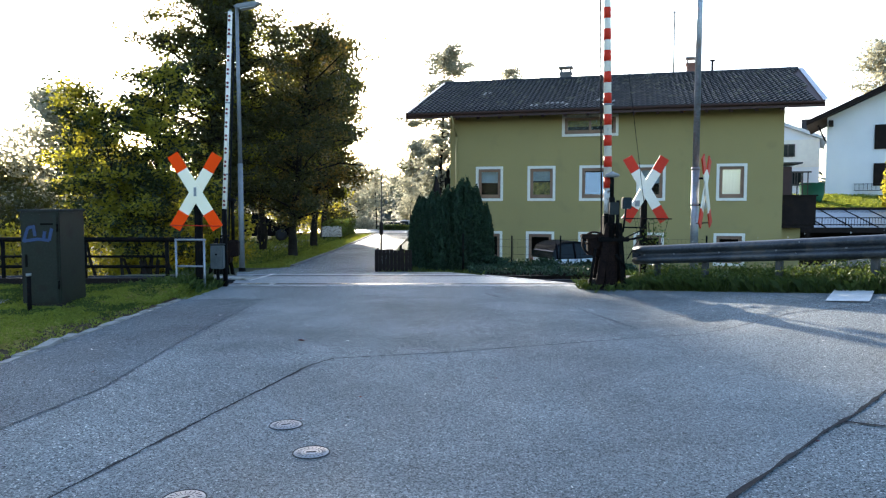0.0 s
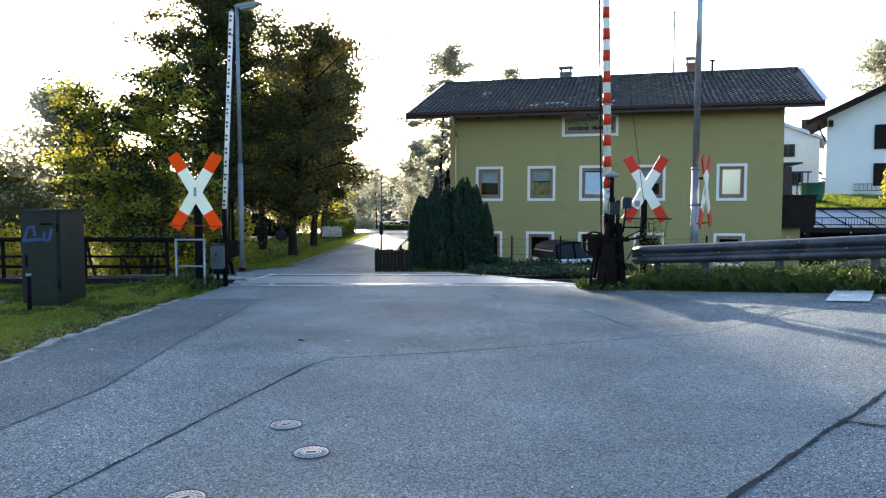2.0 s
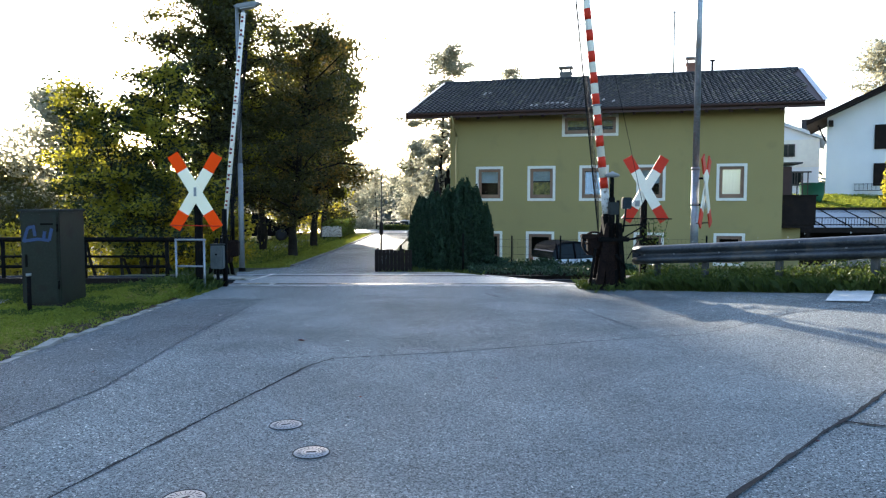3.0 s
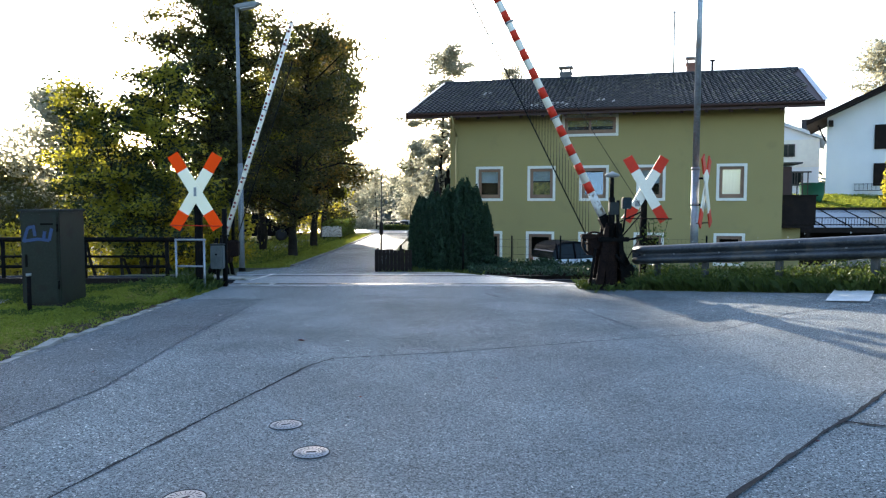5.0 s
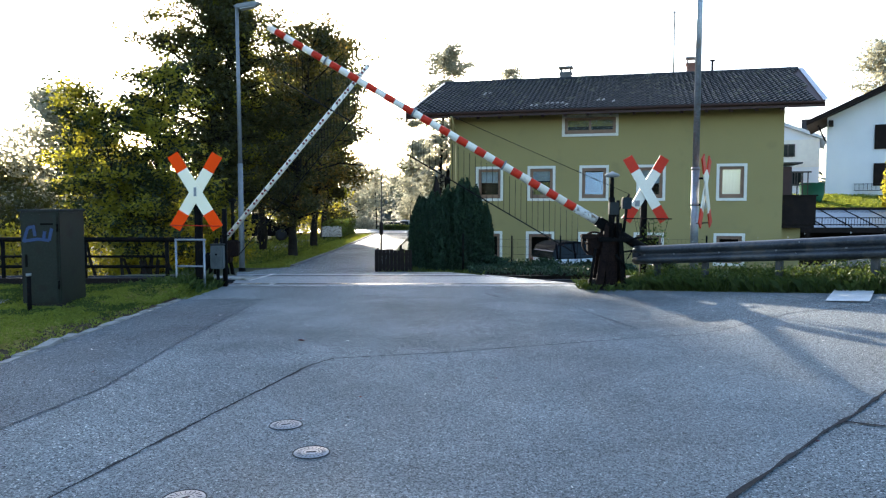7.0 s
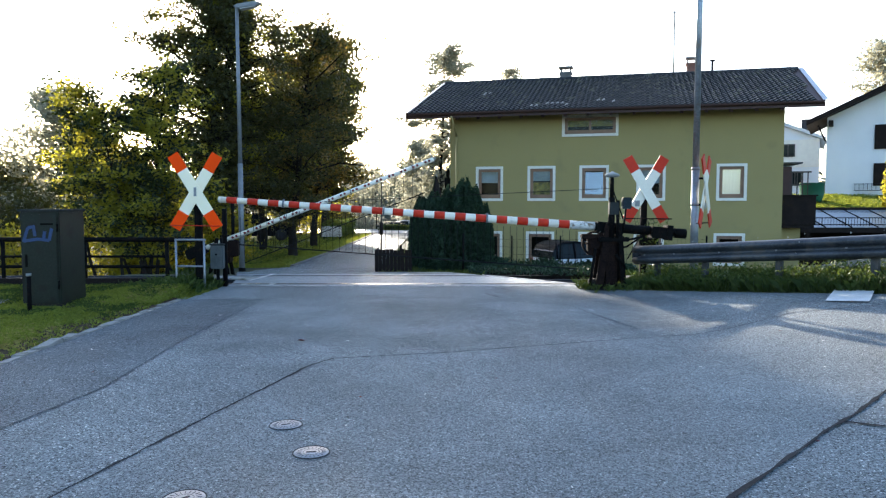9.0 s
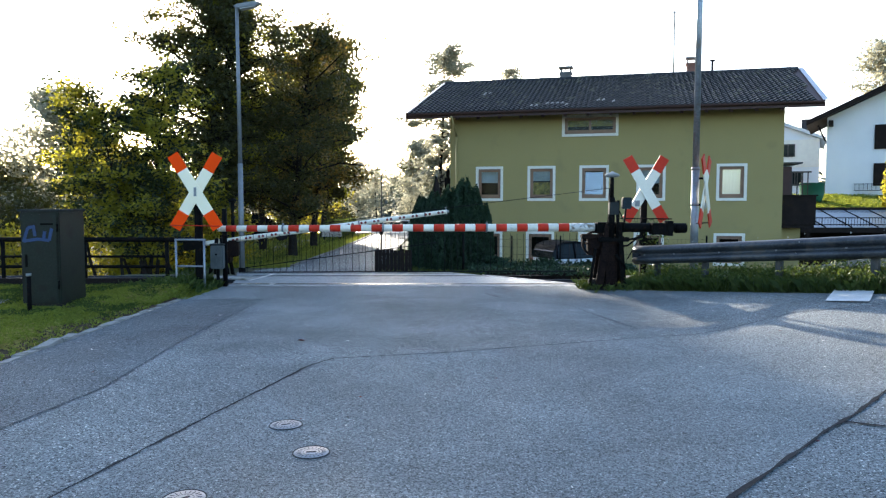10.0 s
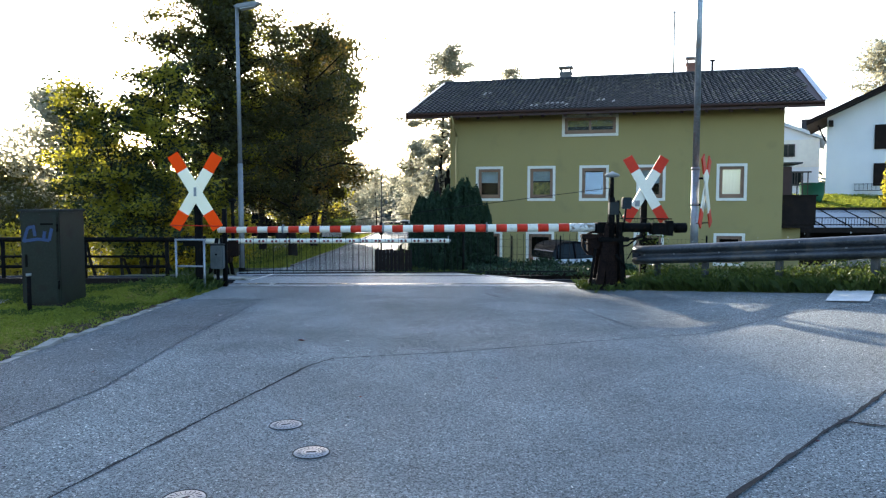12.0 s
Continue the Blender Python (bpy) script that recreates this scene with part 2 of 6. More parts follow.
M = dict(
    road=asphalt("old_asphalt", (0.010, 0.011, 0.012), (0.206, 0.236, 0.243), (0.62, 0.65, 0.64), 0.945, 112, 0.42, spec=0.40, rough=0.74),
    dark_road=asphalt("dark_asphalt", (0.007, 0.008, 0.009), (0.136, 0.161, 0.172), (0.48, 0.52, 0.52), 0.96, 115, 0.42, spec=0.40, rough=0.74),
    patch=asphalt("newer_asphalt", (0.020, 0.022, 0.024), (0.228, 0.260, 0.270), (0.62, 0.66, 0.66), 0.96, 140, 0.28, spec=0.40, rough=0.74),
    deck=asphalt("crossing_asphalt", (0.13, 0.148, 0.158), (0.245, 0.277, 0.293), (0.36, 0.37, 0.37), 0.97, 130, 0.25, rough=0.52, spec=0.6),
    bitumen=mat("bitumen", (0.030, 0.030, 0.032), (0.012, 0.012, 0.014), 0.85, spec=0.15, big=3, fine=60, bump=0.4),
    old_seam=mat("old_seam", (0.075, 0.075, 0.078), (0.05, 0.05, 0.052), 0.9, big=3, fine=60, bump=0.4, spec=0.2),
    soil=mat("soil", (0.10, 0.085, 0.05), (0.05, 0.055, 0.022), 0.95, big=0.7, fine=22, bump=0.8, dist=0.03, dirt=(0.06, 0.062, 0.026), dirt_at=0.5),
    earth=mat("verge_earth", (0.095, 0.066, 0.038), (0.035, 0.026, 0.016), 0.95, big=2.2, fine=35, bump=0.9, dist=0.02, spec=0.05, dirt=(0.05, 0.052, 0.018), dirt_at=0.62),
    ballast=mat("ballast", (0.10, 0.085, 0.07), (0.03, 0.025, 0.022), 0.9, big=4, fine=22, bump=1.0, dist=0.04),
    kerb=mat("kerb_stone", (0.32, 0.305, 0.28), (0.18, 0.17, 0.15), 0.85, big=5, fine=60, bump=0.5, dirt=(0.10, 0.11, 0.07)),
    concrete=mat("concrete", (0.34, 0.33, 0.30), (0.21, 0.20, 0.18), 0.9, big=2, fine=50, bump=0.4, dirt=(0.12, 0.12, 0.08)),
    white_line=mat("road_paint", (0.72, 0.72, 0.70), (0.5, 0.5, 0.48), 0.7, big=3, fine=60, bump=0.3),
    white=mat("white_enamel", (0.86, 0.80, 0.67), (0.77, 0.71, 0.59), 0.42, big=3, fine=30, bump=0.04, dirt=(0.52, 0.50, 0.44), dirt_at=0.70),
    worn_white=mat("worn_white_paint", (0.72, 0.70, 0.66), (0.5, 0.46, 0.40), 0.55, big=6, fine=40, bump=0.2, dirt=(0.20, 0.15, 0.10), dirt_at=0.57),
    red=mat("red_enamel", (0.60, 0.036, 0.012), (0.50, 0.028, 0.010), 0.5, spec=0.2, big=4, fine=30, bump=0.05),
    dark_red=mat("dark_red_reflector", (0.20, 0.010, 0.008), (0.12, 0.008, 0.006), 0.3, bump=0.0),
    white_film=mat("white_reflective_film", (1.0, 0.90, 0.67), (0.98, 0.88, 0.65), 0.7, spec=0.04, big=3, fine=60, bump=0.03),
    orange=mat("bright_red_film", (1.0, 0.075, 0.002), (0.98, 0.068, 0.002), 0.6, spec=0.08, big=4, fine=40, bump=0.04),
    zinc=mat("zinc", (0.22, 0.23, 0.24), (0.15, 0.16, 0.168), 0.5, 0.15, big=5, fine=30, bump=0.08, dirt=(0.22, 0.22, 0.21)),
    dark_zinc=mat("dark_zinc", (0.035, 0.038, 0.046), (0.022, 0.024, 0.03), 0.55, big=5, fine=30, bump=0.1, spec=0.2),
    mast_zinc=mat("mast_zinc", (0.30, 0.32, 0.345), (0.17, 0.185, 0.205), 0.33, 0.55, big=4, fine=30, bump=0.1, dirt=(0.22, 0.21, 0.20), dirt_at=0.64),
    dull_zinc=mat("weathered_zinc", (0.060, 0.067, 0.077), (0.022, 0.025, 0.030), 0.42, 0.35, big=2.5, fine=30, bump=0.15, dirt=(0.08, 0.075, 0.07), dirt_at=0.58),
    steel=mat("dark_steel", (0.0065, 0.0065, 0.0065), (0.0035, 0.0035, 0.0035), 0.65, 0.0, big=6, fine=40, bump=0.2, spec=0.04, dirt=(0.016, 0.010, 0.007), dirt_at=0.62),
    rust=mat("rusty_iron", (0.022, 0.013, 0.010), (0.007, 0.005, 0.005), 0.8, 0.0, spec=0.05, big=6, fine=40, bump=0.4),
    rail=mat("polished_rail", (0.55, 0.54, 0.52), (0.4, 0.38, 0.36), 0.25, 1.0, big=4, fine=30, bump=0.05),
    cable=mat("black_cable", (0.012, 0.012, 0.013), rough=0.7, spec=0.1),
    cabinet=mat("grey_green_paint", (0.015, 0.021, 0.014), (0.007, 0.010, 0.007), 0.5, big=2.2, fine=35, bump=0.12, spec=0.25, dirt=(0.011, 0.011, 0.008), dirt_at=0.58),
    lid=mat("pale_grey_paint", (0.28, 0.28, 0.27), (0.18, 0.185, 0.18), 0.55, big=3, fine=30, bump=0.1),
    blue_paint=mat("blue_spray_paint", (0.008, 0.042, 0.14), (0.008, 0.03, 0.09), 0.5, big=8, fine=30, bump=0.05),
    box_grey=mat("box_grey", (0.034, 0.037, 0.036), (0.022, 0.025, 0.024), 0.65, spec=0.12, big=4, fine=40, bump=0.1),
    relay_grey=mat("relay_box_grey", (0.10, 0.115, 0.118), (0.06, 0.07, 0.072), 0.55, spec=0.3, big=4, fine=40, bump=0.1),
    box_blue=mat("blue_grey_plastic", (0.022, 0.032, 0.038), (0.015, 0.021, 0.026), 0.6, spec=0.12, big=4, fine=40, bump=0.08),
    plaster=mat("olive_plaster", (0.356, 0.280, 0.110), (0.322, 0.254, 0.099), 0.9, big=0.5, fine=90, bump=0.35, dist=0.006, dirt=(0.302, 0.240, 0.098), dirt_at=0.64),
    white_plaster=mat("white_plaster", (0.80, 0.80, 0.79), (0.72, 0.72, 0.71), 0.9, big=0.6, fine=80, bump=0.3, dist=0.006),
    trim=mat("white_trim", (0.84, 0.79, 0.68), (0.76, 0.71, 0.61), 0.7, big=3, fine=60, bump=0.1),
    frame_wood=mat("brown_window_wood", (0.27, 0.15, 0.085), (0.17, 0.095, 0.055), 0.55, big=4, fine=40, bump=0.15),
    eave_wood=mat("red_brown_eave_wood", (0.075, 0.032, 0.024), (0.045, 0.020, 0.016), 0.65, big=3, fine=40, bump=0.2),
    dark_wood=mat("dark_stained_wood", (0.022, 0.015, 0.012), (0.010, 0.007, 0.006), 0.8, spec=0.15, big=4, fine=45, bump=0.4),
    grey_wood=mat("weathered_wood", (0.075, 0.064, 0.052), (0.035, 0.03, 0.024), 0.8, big=4, fine=45, bump=0.4),
    tile=mat("dark_roof_tile", (0.036, 0.035, 0.037), (0.016, 0.016, 0.018), 0.62, spec=0.4, big=1.2, fine=30, bump=0.35, dist=0.006, dirt=(0.10, 0.10, 0.065), dirt_at=0.60),
    chip=mat("chipped_tile_face", (0.55, 0.53, 0.50), (0.42, 0.40, 0.38), 0.8),
    sheet=mat("zinc_sheet", (0.50, 0.51, 0.52), (0.38, 0.39, 0.40), 0.42, 0.6, big=3, fine=30, bump=0.05),
    dark_plinth=mat("plinth_concrete", (0.05, 0.045, 0.04), (0.025, 0.022, 0.02), 0.9, big=5, fine=50, bump=0.4, spec=0.1),
    brick=mat("chimney_render", (0.20, 0.19, 0.18), (0.12, 0.11, 0.10), 0.9, big=3, fine=40, bump=0.4),
    red_brick=mat("chimney_brick", (0.26, 0.13, 0.09), (0.17, 0.08, 0.06), 0.9, big=3, fine=40, bump=0.4),
    curtain=mat("net_curtain", (0.36, 0.38, 0.40), (0.22, 0.24, 0.26), 0.9, big=2, fine=30, bump=0.2),
    # Bright cream put on one curtain for the reflection in its window.
    cream=mat("cream_reflection_curtain", (0.98, 0.84, 0.72), (0.94, 0.78, 0.62), 0.9, big=2, fine=30, bump=0.2),
    ochre=mat("ochre_curtain", (0.34, 0.25, 0.06), (0.08, 0.065, 0.025), 0.9, big=5, fine=30, bump=0.2),
    # Near-black walls put the rooms' indoor shade into the colour.
    interior=mat("shade_painted_room", (0.014, 0.010, 0.008), (0.008, 0.006, 0.005), 0.9),
    pane=glass("window_glass", 0.010),
    dull_pane=glass("dull_window_glass", 0.15),
    coated=glass("coated_window_glass", 0.15),
    car_glass=mat("dark_car_glass", (0.006, 0.011, 0.012), (0.004, 0.008, 0.009), 0.12, big=2, fine=20, bump=0.0, spec=0.18),
    car_black=mat("black_car_paint", (0.004, 0.004, 0.006), (0.003, 0.003, 0.005), 0.45, big=2, fine=20, bump=0.0, spec=0.05),
    car_silver=mat("silver_car_paint", (0.62, 0.65, 0.70), (0.52, 0.55, 0.60), 0.3, 0.35, big=2, fine=20, bump=0.0),
    car_white=mat("white_car_paint", (0.78, 0.78, 0.78), (0.7, 0.7, 0.7), 0.25, big=2, fine=20, bump=0.0),
    tyre=mat("tyre_rubber", (0.02, 0.02, 0.02), (0.012, 0.012, 0.012), 0.85),
    lamp_red=mat("red_lamp_glass", (0.45, 0.01, 0.01), (0.3, 0.008, 0.008), 0.15, bump=0.0),
    bark=mat("bark", (0.032, 0.026, 0.021), (0.012, 0.010, 0.008), 0.95, spec=0.1, big=2.5, fine=18, bump=0.9, dist=0.03),
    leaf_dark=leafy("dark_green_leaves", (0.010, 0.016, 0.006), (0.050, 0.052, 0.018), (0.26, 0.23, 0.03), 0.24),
    # leaf_sun and leaf_shade: sunlit and shaded copies of one leaf, the light in their colour.
    leaf_sun=leafy("sunlit_tone_leaves", (0.012, 0.018, 0.005), (0.075, 0.075, 0.015), (0.95, 0.84, 0.07), 0.42),
    leaf_shade=leafy("shaded_tone_leaves", (0.010, 0.018, 0.006), (0.036, 0.045, 0.012), (0.12, 0.14, 0.02), 0.18),
    leaf_autumn=leafy("turning_leaves", (0.06, 0.055, 0.018), (0.17, 0.11, 0.03), (0.40, 0.27, 0.05), 0.45),
    # Distance haze is put into these two leaf colours, paler and greyer.
    leaf_haze=leafy("haze_tinted_leaves", (0.12, 0.125, 0.09), (0.25, 0.24, 0.17), (0.62, 0.59, 0.42), 0.56),
    wood_far=leafy("haze_tinted_wood_leaves", (0.045, 0.06, 0.05), (0.10, 0.115, 0.085), (0.16, 0.17, 0.10), 0.25),
    needle=leafy("conifer_leaves", (0.007, 0.022, 0.013), (0.028, 0.058, 0.026), (0.04, 0.07, 0.02), 0.15, 0.7),
    grass=leafy("grass_blades", (0.036, 0.060, 0.013), (0.21, 0.25, 0.055), (0.56, 0.60, 0.07), 0.45),
    # Yellow blade tone that carries sun spots on the grass in its colour.
    sun_spot=leafy("sun_spot_blades", (0.20, 0.16, 0.05), (0.42, 0.36, 0.12), (0.65, 0.55, 0.15), 0.42),
    weed=leafy("weed_leaves", (0.022, 0.044, 0.010), (0.085, 0.115, 0.026), (0.20, 0.25, 0.035), 0.32),
    flower=mat("pale_flowers", (0.75, 0.74, 0.70), (0.6, 0.6, 0.55), 0.8),
    lawn=mat("lawn", (0.13, 0.16, 0.03), (0.07, 0.10, 0.02), 0.95, big=0.5, fine=20, bump=1.0, dist=0.05),
    dry_leaf=mat("dry_leaf", (0.20, 0.045, 0.030), (0.10, 0.025, 0.02), 0.8),
    cast=mat("cast_iron_cover", (0.46, 0.43, 0.42), (0.33, 0.30, 0.29), 0.55, 0.3, big=14, fine=60, bump=0.2),
    cast_dark=mat("cover_groove", (0.045, 0.04, 0.038), rough=0.8),
    green_bin=mat("green_plastic", (0.02, 0.13, 0.08), (0.015, 0.10, 0.06), 0.5),
    lamp_glass=mat("lamp_cover", (0.6, 0.6, 0.58), rough=0.3),
)


# ---- building blocks ----
def quad_box(bm, lo, hi, m=None):
    """A box between two corners, turned by m."""
    vs = []
    for x in (lo[0], hi[0]):
        for y in (lo[1], hi[1]):
            for z in (lo[2], hi[2]):
                p = Vector((x, y, z))
                vs.append(bm.verts.new(m @ p if m else p))
    for f in ((0, 1, 3, 2), (4, 6, 7, 5), (0, 4, 5, 1), (2, 3, 7, 6), (0, 2, 6, 4), (1, 5, 7, 3)):
        bm.faces.new([vs[i] for i in f])
    return vs


def rod(bm, a, b, r0, r1=None, seg=10, caps=True):
    """A round bar from a to b."""
    a, b = Vector(a), Vector(b)
    r1 = r0 if r1 is None else r1
    d = (b - a).normalized()
    u = d.orthogonal().normalized()
    v = d.cross(u)
    rings = []
    for p, r in ((a, r0), (b, r1)):
        rings.append([bm.verts.new(p + (u * math.cos(2 * math.pi * i / seg) + v * math.sin(2 * math.pi * i / seg)) * r) for i in range(seg)])
    for i in range(seg):
        j = (i + 1) % seg
        f = bm.faces.new((rings[0][i], rings[0][j], rings[1][j], rings[1][i]))
        f.smooth = True
    if caps:
        bm.faces.new(list(reversed(rings[0])))
        bm.faces.new(rings[1])


def lathe(bm, c, prof, seg=20, axis="z"):
    """A turned shape round an axis through c; prof: (radius, height) pairs; one that ends where it began makes a ring."""
    c = Vector(c)
    rings = []
    for r, h in prof:
        ring = []
        for i in range(seg):
            a = 2 * math.pi * i / seg
            p = (r * math.cos(a), r * math.sin(a), h)
            if axis == "y":
                p = (p[0], p[2], p[1])
            if axis == "x":
                p = (p[2], p[0], p[1])
            ring.append(bm.verts.new(c + Vector(p)))
        rings.append(ring)
    for a, b in zip(rings, rings[1:]):
        for i in range(seg):
            j = (i + 1) % seg
            f = bm.faces.new((a[i], a[j], b[j], b[i]))
            f.smooth = True
    if prof[0] != prof[-1]:
        bm.faces.new(list(reversed(rings[0])))
        bm.faces.new(rings[-1])


def prism(bm, poly, y0, y1, m=None):
    """A polygon in x and z, drawn out along y."""
    ends = []
    for y in (y0, y1):
        ends.append([bm.verts.new((m @ Vector((x, y, z))) if m else (x, y, z)) for x, z in poly])
    n = len(poly)
    bm.faces.new(ends[0])
    bm.faces.new(list(reversed(ends[1])))
    for i in range(n):
        j = (i + 1) % n
        bm.faces.new((ends[0][j], ends[0][i], ends[1][i], ends[1][j]))


def mesh_of(name, bm, material, bevel=0.0):
    bmesh.ops.recalc_face_normals(bm, faces=bm.faces)
    if bevel:
        bmesh.ops.bevel(bm, geom=[e for e in bm.edges if e.is_manifold and e.calc_face_angle() > 0.6], offset=bevel, segments=2, affect="EDGES", clamp_overlap=True)
    me = bpy.data.meshes.new(name)
    bm.to_mesh(me)
    bm.free()
    me.materials.append(material)
    return me


def part(name, bm, material, parent, label="", bevel=0.0, at=None):
    ob = new(name, mesh_of(name, bm, material, bevel))
    ob.parent = parent
    if at is not None:
        ob.matrix_basis = at
    if label:
        tagged(ob, label)
    return ob


def thing(name, label, category, at=None, group="", kind=""):
    ob = new(name)
    ob.empty_display_size = 0.1
    if at is not None:
        ob.matrix_basis = at
    return tagged(ob, label, category, group, kind)


def solid(name, bm, material, label, category, at=None, group="", kind="", bevel=0.0):
    ob = new(name, mesh_of(name, bm, material, bevel))
    if at is not None:
        ob.matrix_basis = at
    return tagged(ob, label, category, group, kind)


def bars(rows):
    bm = bmesh.new()
    for r in rows:
        rod(bm, *r)
    return bm


def blocks(rows, m=None):
    bm = bmesh.new()
    for lo, hi in rows:
        quad_box(bm, lo, hi, m)
    return bm


def step(a, b, t):
    t = min(1, max(0, (t - a) / (b - a)))
    return t * t * (3 - 2 * t)


def land(x, y):
    """Height of the ground: level up to the track, falling behind it, rising to the side road and to the far gardens."""
    z = -0.4 * step(15.3, 19.8, y)
    r = max(0, x - 2.8)
    z += 0.16 * r * r / (r + 0.5) * (1 - step(12.5, 16, y)) * (1 - 0.75 * step(8, 30, x))
    z -= 1.35 * step(19, 27, y) * step(-1.6, 1.5, x)
    z -= 1.3 * step(52, 64, y) * (1 - step(10, 16, x))
    z += (2.75 * step(34.6, 36.2, y) + 0.9 * min(1, max(0, (y - 36) / 8))) * step(14.5, 18, x)
    z += (0.06 + 0.09 * (1 - step(4.4, 5.8, -x))) * step(9.8, 12.0, y) * (1 - step(13.0, 13.35, y)) * step(4.06, 4.30, -x) * (1 - step(9, 13, -x))
    z -= 1.1 * step(7.2, 11, -x) * step(13.5, 16, y) * (1 - step(24, 34, y))
    return z


# ---- ground and roads ----
def line(pts, y):
    """The x at y along a polyline of (y, x)."""
    for (y0, x0), (y1, x1) in zip(pts, pts[1:]):
        if y <= y1:
            return x0 + (x1 - x0) * max(0, (y - y0)) / (y1 - y0)
    return pts[-1][1]


LEFT_EDGE = [(-12, -4.15), (8, -4.1), (11.0, -4.05), (13.6, -3.95), (16.5, -4.7), (19.5, -5.4), (20.6, -5.3), (21.6, -4.5), (29.6, -4.26), (60, -4.2)]
RIGHT_EDGE = [(-12, 20.5), (12.2, 3.22), (12.95, 2.8), (15.1, 0.72), (17, -0.6), (20, -1.9), (49, -2.0), (60, -2.0)]


def sheet_mesh(ys, nx, left, right, lift):
    vs, fs = [], []
    for y in ys:
        a, b = left(y), right(y)
        for i in range(nx + 1):
            x = a + (b - a) * i / nx
            vs.append((x, y, land(x, y) + lift))
    for j in range(len(ys) - 1):
        for i in range(nx):
            k = j * (nx + 1) + i
            fs.append((k, k + 1, k + nx + 2, k + nx + 1))
    return vs, fs


def raw(name, vs, fs, material, smooth=True):
    me = bpy.data.meshes.new(name)
    me.from_pydata(vs, [], fs)
    me.materials.append(material)
    if smooth:
        me.polygons.foreach_set("use_smooth", [True] * len(me.polygons))
    me.update()
    return me


def build_ground():
    xs = [-600, -300, -150, -80, -50, -35] + [-25 + 1.0 * i for i in range(61)] + [40, 50, 80, 150, 300, 600]
    ys = [-600, -300, -150, -60, -30, -15] + [-12 + 1.0 * i for i in range(73)] + [65, 80, 120, 200, 400, 700]
    vs = [(x, y, land(x, y) - 0.05 - (0.10 if -4.2 < x < 16 and y < 20 else 0)) for y in ys for x in xs]
    n = len(xs)
    fs = [(j * n + i, j * n + i + 1, (j + 1) * n + i + 1, (j + 1) * n + i) for j in range(len(ys) - 1) for i in range(n - 1)]
    tagged(new("ground", raw("ground", vs, fs, M["soil"])), "brown soil with short grass and moss", "ground", kind="structure")
    ys = [-12 + 0.5 * i for i in range(121)]
    vs, fs = sheet_mesh(ys, 40, lambda y: line(LEFT_EDGE, y), lambda y: line(RIGHT_EDGE, y), 0.0)
    tagged(new("road", raw("road", vs, fs, M["road"])), "grey worn asphalt road with pale chippings", "road", kind="structure")
    # far cross street
    vs, fs = sheet_mesh([46.5 + 0.5 * i for i in range(21)], 40, lambda y: -30, lambda y: 6, 0.012)
    tagged(new("road_far", raw("road_far", vs, fs, M["deck"])), "pale sunlit asphalt street behind the crossing", "road", kind="structure")
    # newer surface between the sealed seams
    top = [(-1.99, 3.61), (-1.76, 4.55), (-1.24, 6.56), (-1.06, 6.88), (0.09, 7.18), (2.17, 7.94), (3.24, 8.28), (4.22, 8.69), (5.18, 8.4), (6.5, 7.6)]
    bot = [(-1.99, 3.61), (-1.76, 3.0), (-1.24, 2.0), (-1.06, 2.0), (0.09, 2.0), (1.49, 3.61), (2.68, 4.83), (3.41, 5.48), (5.18, 6.9), (6.5, 7.55)]
    t_ = [(x, y) for x, y in top]
    vs, fs = [], []
    nx, ny = 60, 14
    for i in range(nx + 1):
        x = -1.99 + (6.5 + 1.99) * i / nx
        a, b = line(bot, x), line(t_, x)
        for j in range(ny + 1):
            y = a + (b - a) * j / ny
            vs.append((x, y, land(x, y) + 0.006))
    for i in range(nx):
        for j in range(ny):
            k = i * (ny + 1) + j
            fs.append((k, k + ny + 1, k + ny + 2, k + 1))
    tagged(new("road_patch", raw("road_patch", vs, fs, M["patch"])), "smoother bluish-grey asphalt patch", "road patch", kind="structure")
    # darker surface along the kerb
    edge = [(0, -2.99), (4.4, -2.96), (4.71, -2.94), (5.76, -2.76), (7.94, -2.85), (11.25, -2.78)]
    vs, fs = sheet_mesh([0.25 * i for i in range(46)], 8, lambda y: line(LEFT_EDGE, y) + 0.01, lambda y: line(edge, y), 0.005)
    tagged(new("road_edge_patch", raw("road_edge_patch", vs, fs, M["dark_road"])), "darker rough asphalt along the kerb", "road patch", kind="structure")
    # smooth deck over the track
    vs, fs = sheet_mesh([13.05 + 0.1 * i for i in range(23)], 24, lambda y: line(LEFT_EDGE, y) + 0.02, lambda y: line(RIGHT_EDGE, y) - 0.05, 0.008)
    tagged(new("crossing_deck", raw("crossing_deck", vs, fs, M["deck"])), "smooth pale asphalt deck of the level crossing", "crossing deck", kind="structure")


def strip(name, pts, width, material, label, category, lift=0.010, kind="structure", wobble=0.25, seed=1):
    """A flat band along a polyline on the ground, with an uneven width."""
    rnd = random.Random(seed)
    fine = []
    for (x0, y0), (x1, y1) in zip(pts, pts[1:]):
        k = max(2, int(math.hypot(x1 - x0, y1 - y0) / 0.12))
        fine += [(x0 + (x1 - x0) * i / k, y0 + (y1 - y0) * i / k) for i in range(k)]
    fine.append(pts[-1])
    vs, fs = [], []
    for i, (x, y) in enumerate(fine):
        a = fine[max(0, i - 1)]
        b = fine[min(len(fine) - 1, i + 1)]
        d = Vector((b[0] - a[0], b[1] - a[1])).normalized()
        w = width / 2 * (1 + rnd.uniform(-wobble, wobble))
        ox, oy = rnd.gauss(0, width * wobble * 0.3), rnd.gauss(0, width * wobble * 0.3)
        for s in (-1, 1):
            px, py = x + ox - d.y * w * s, y + oy + d.x * w * s
            vs.append((px, py, land(px, py) + lift))
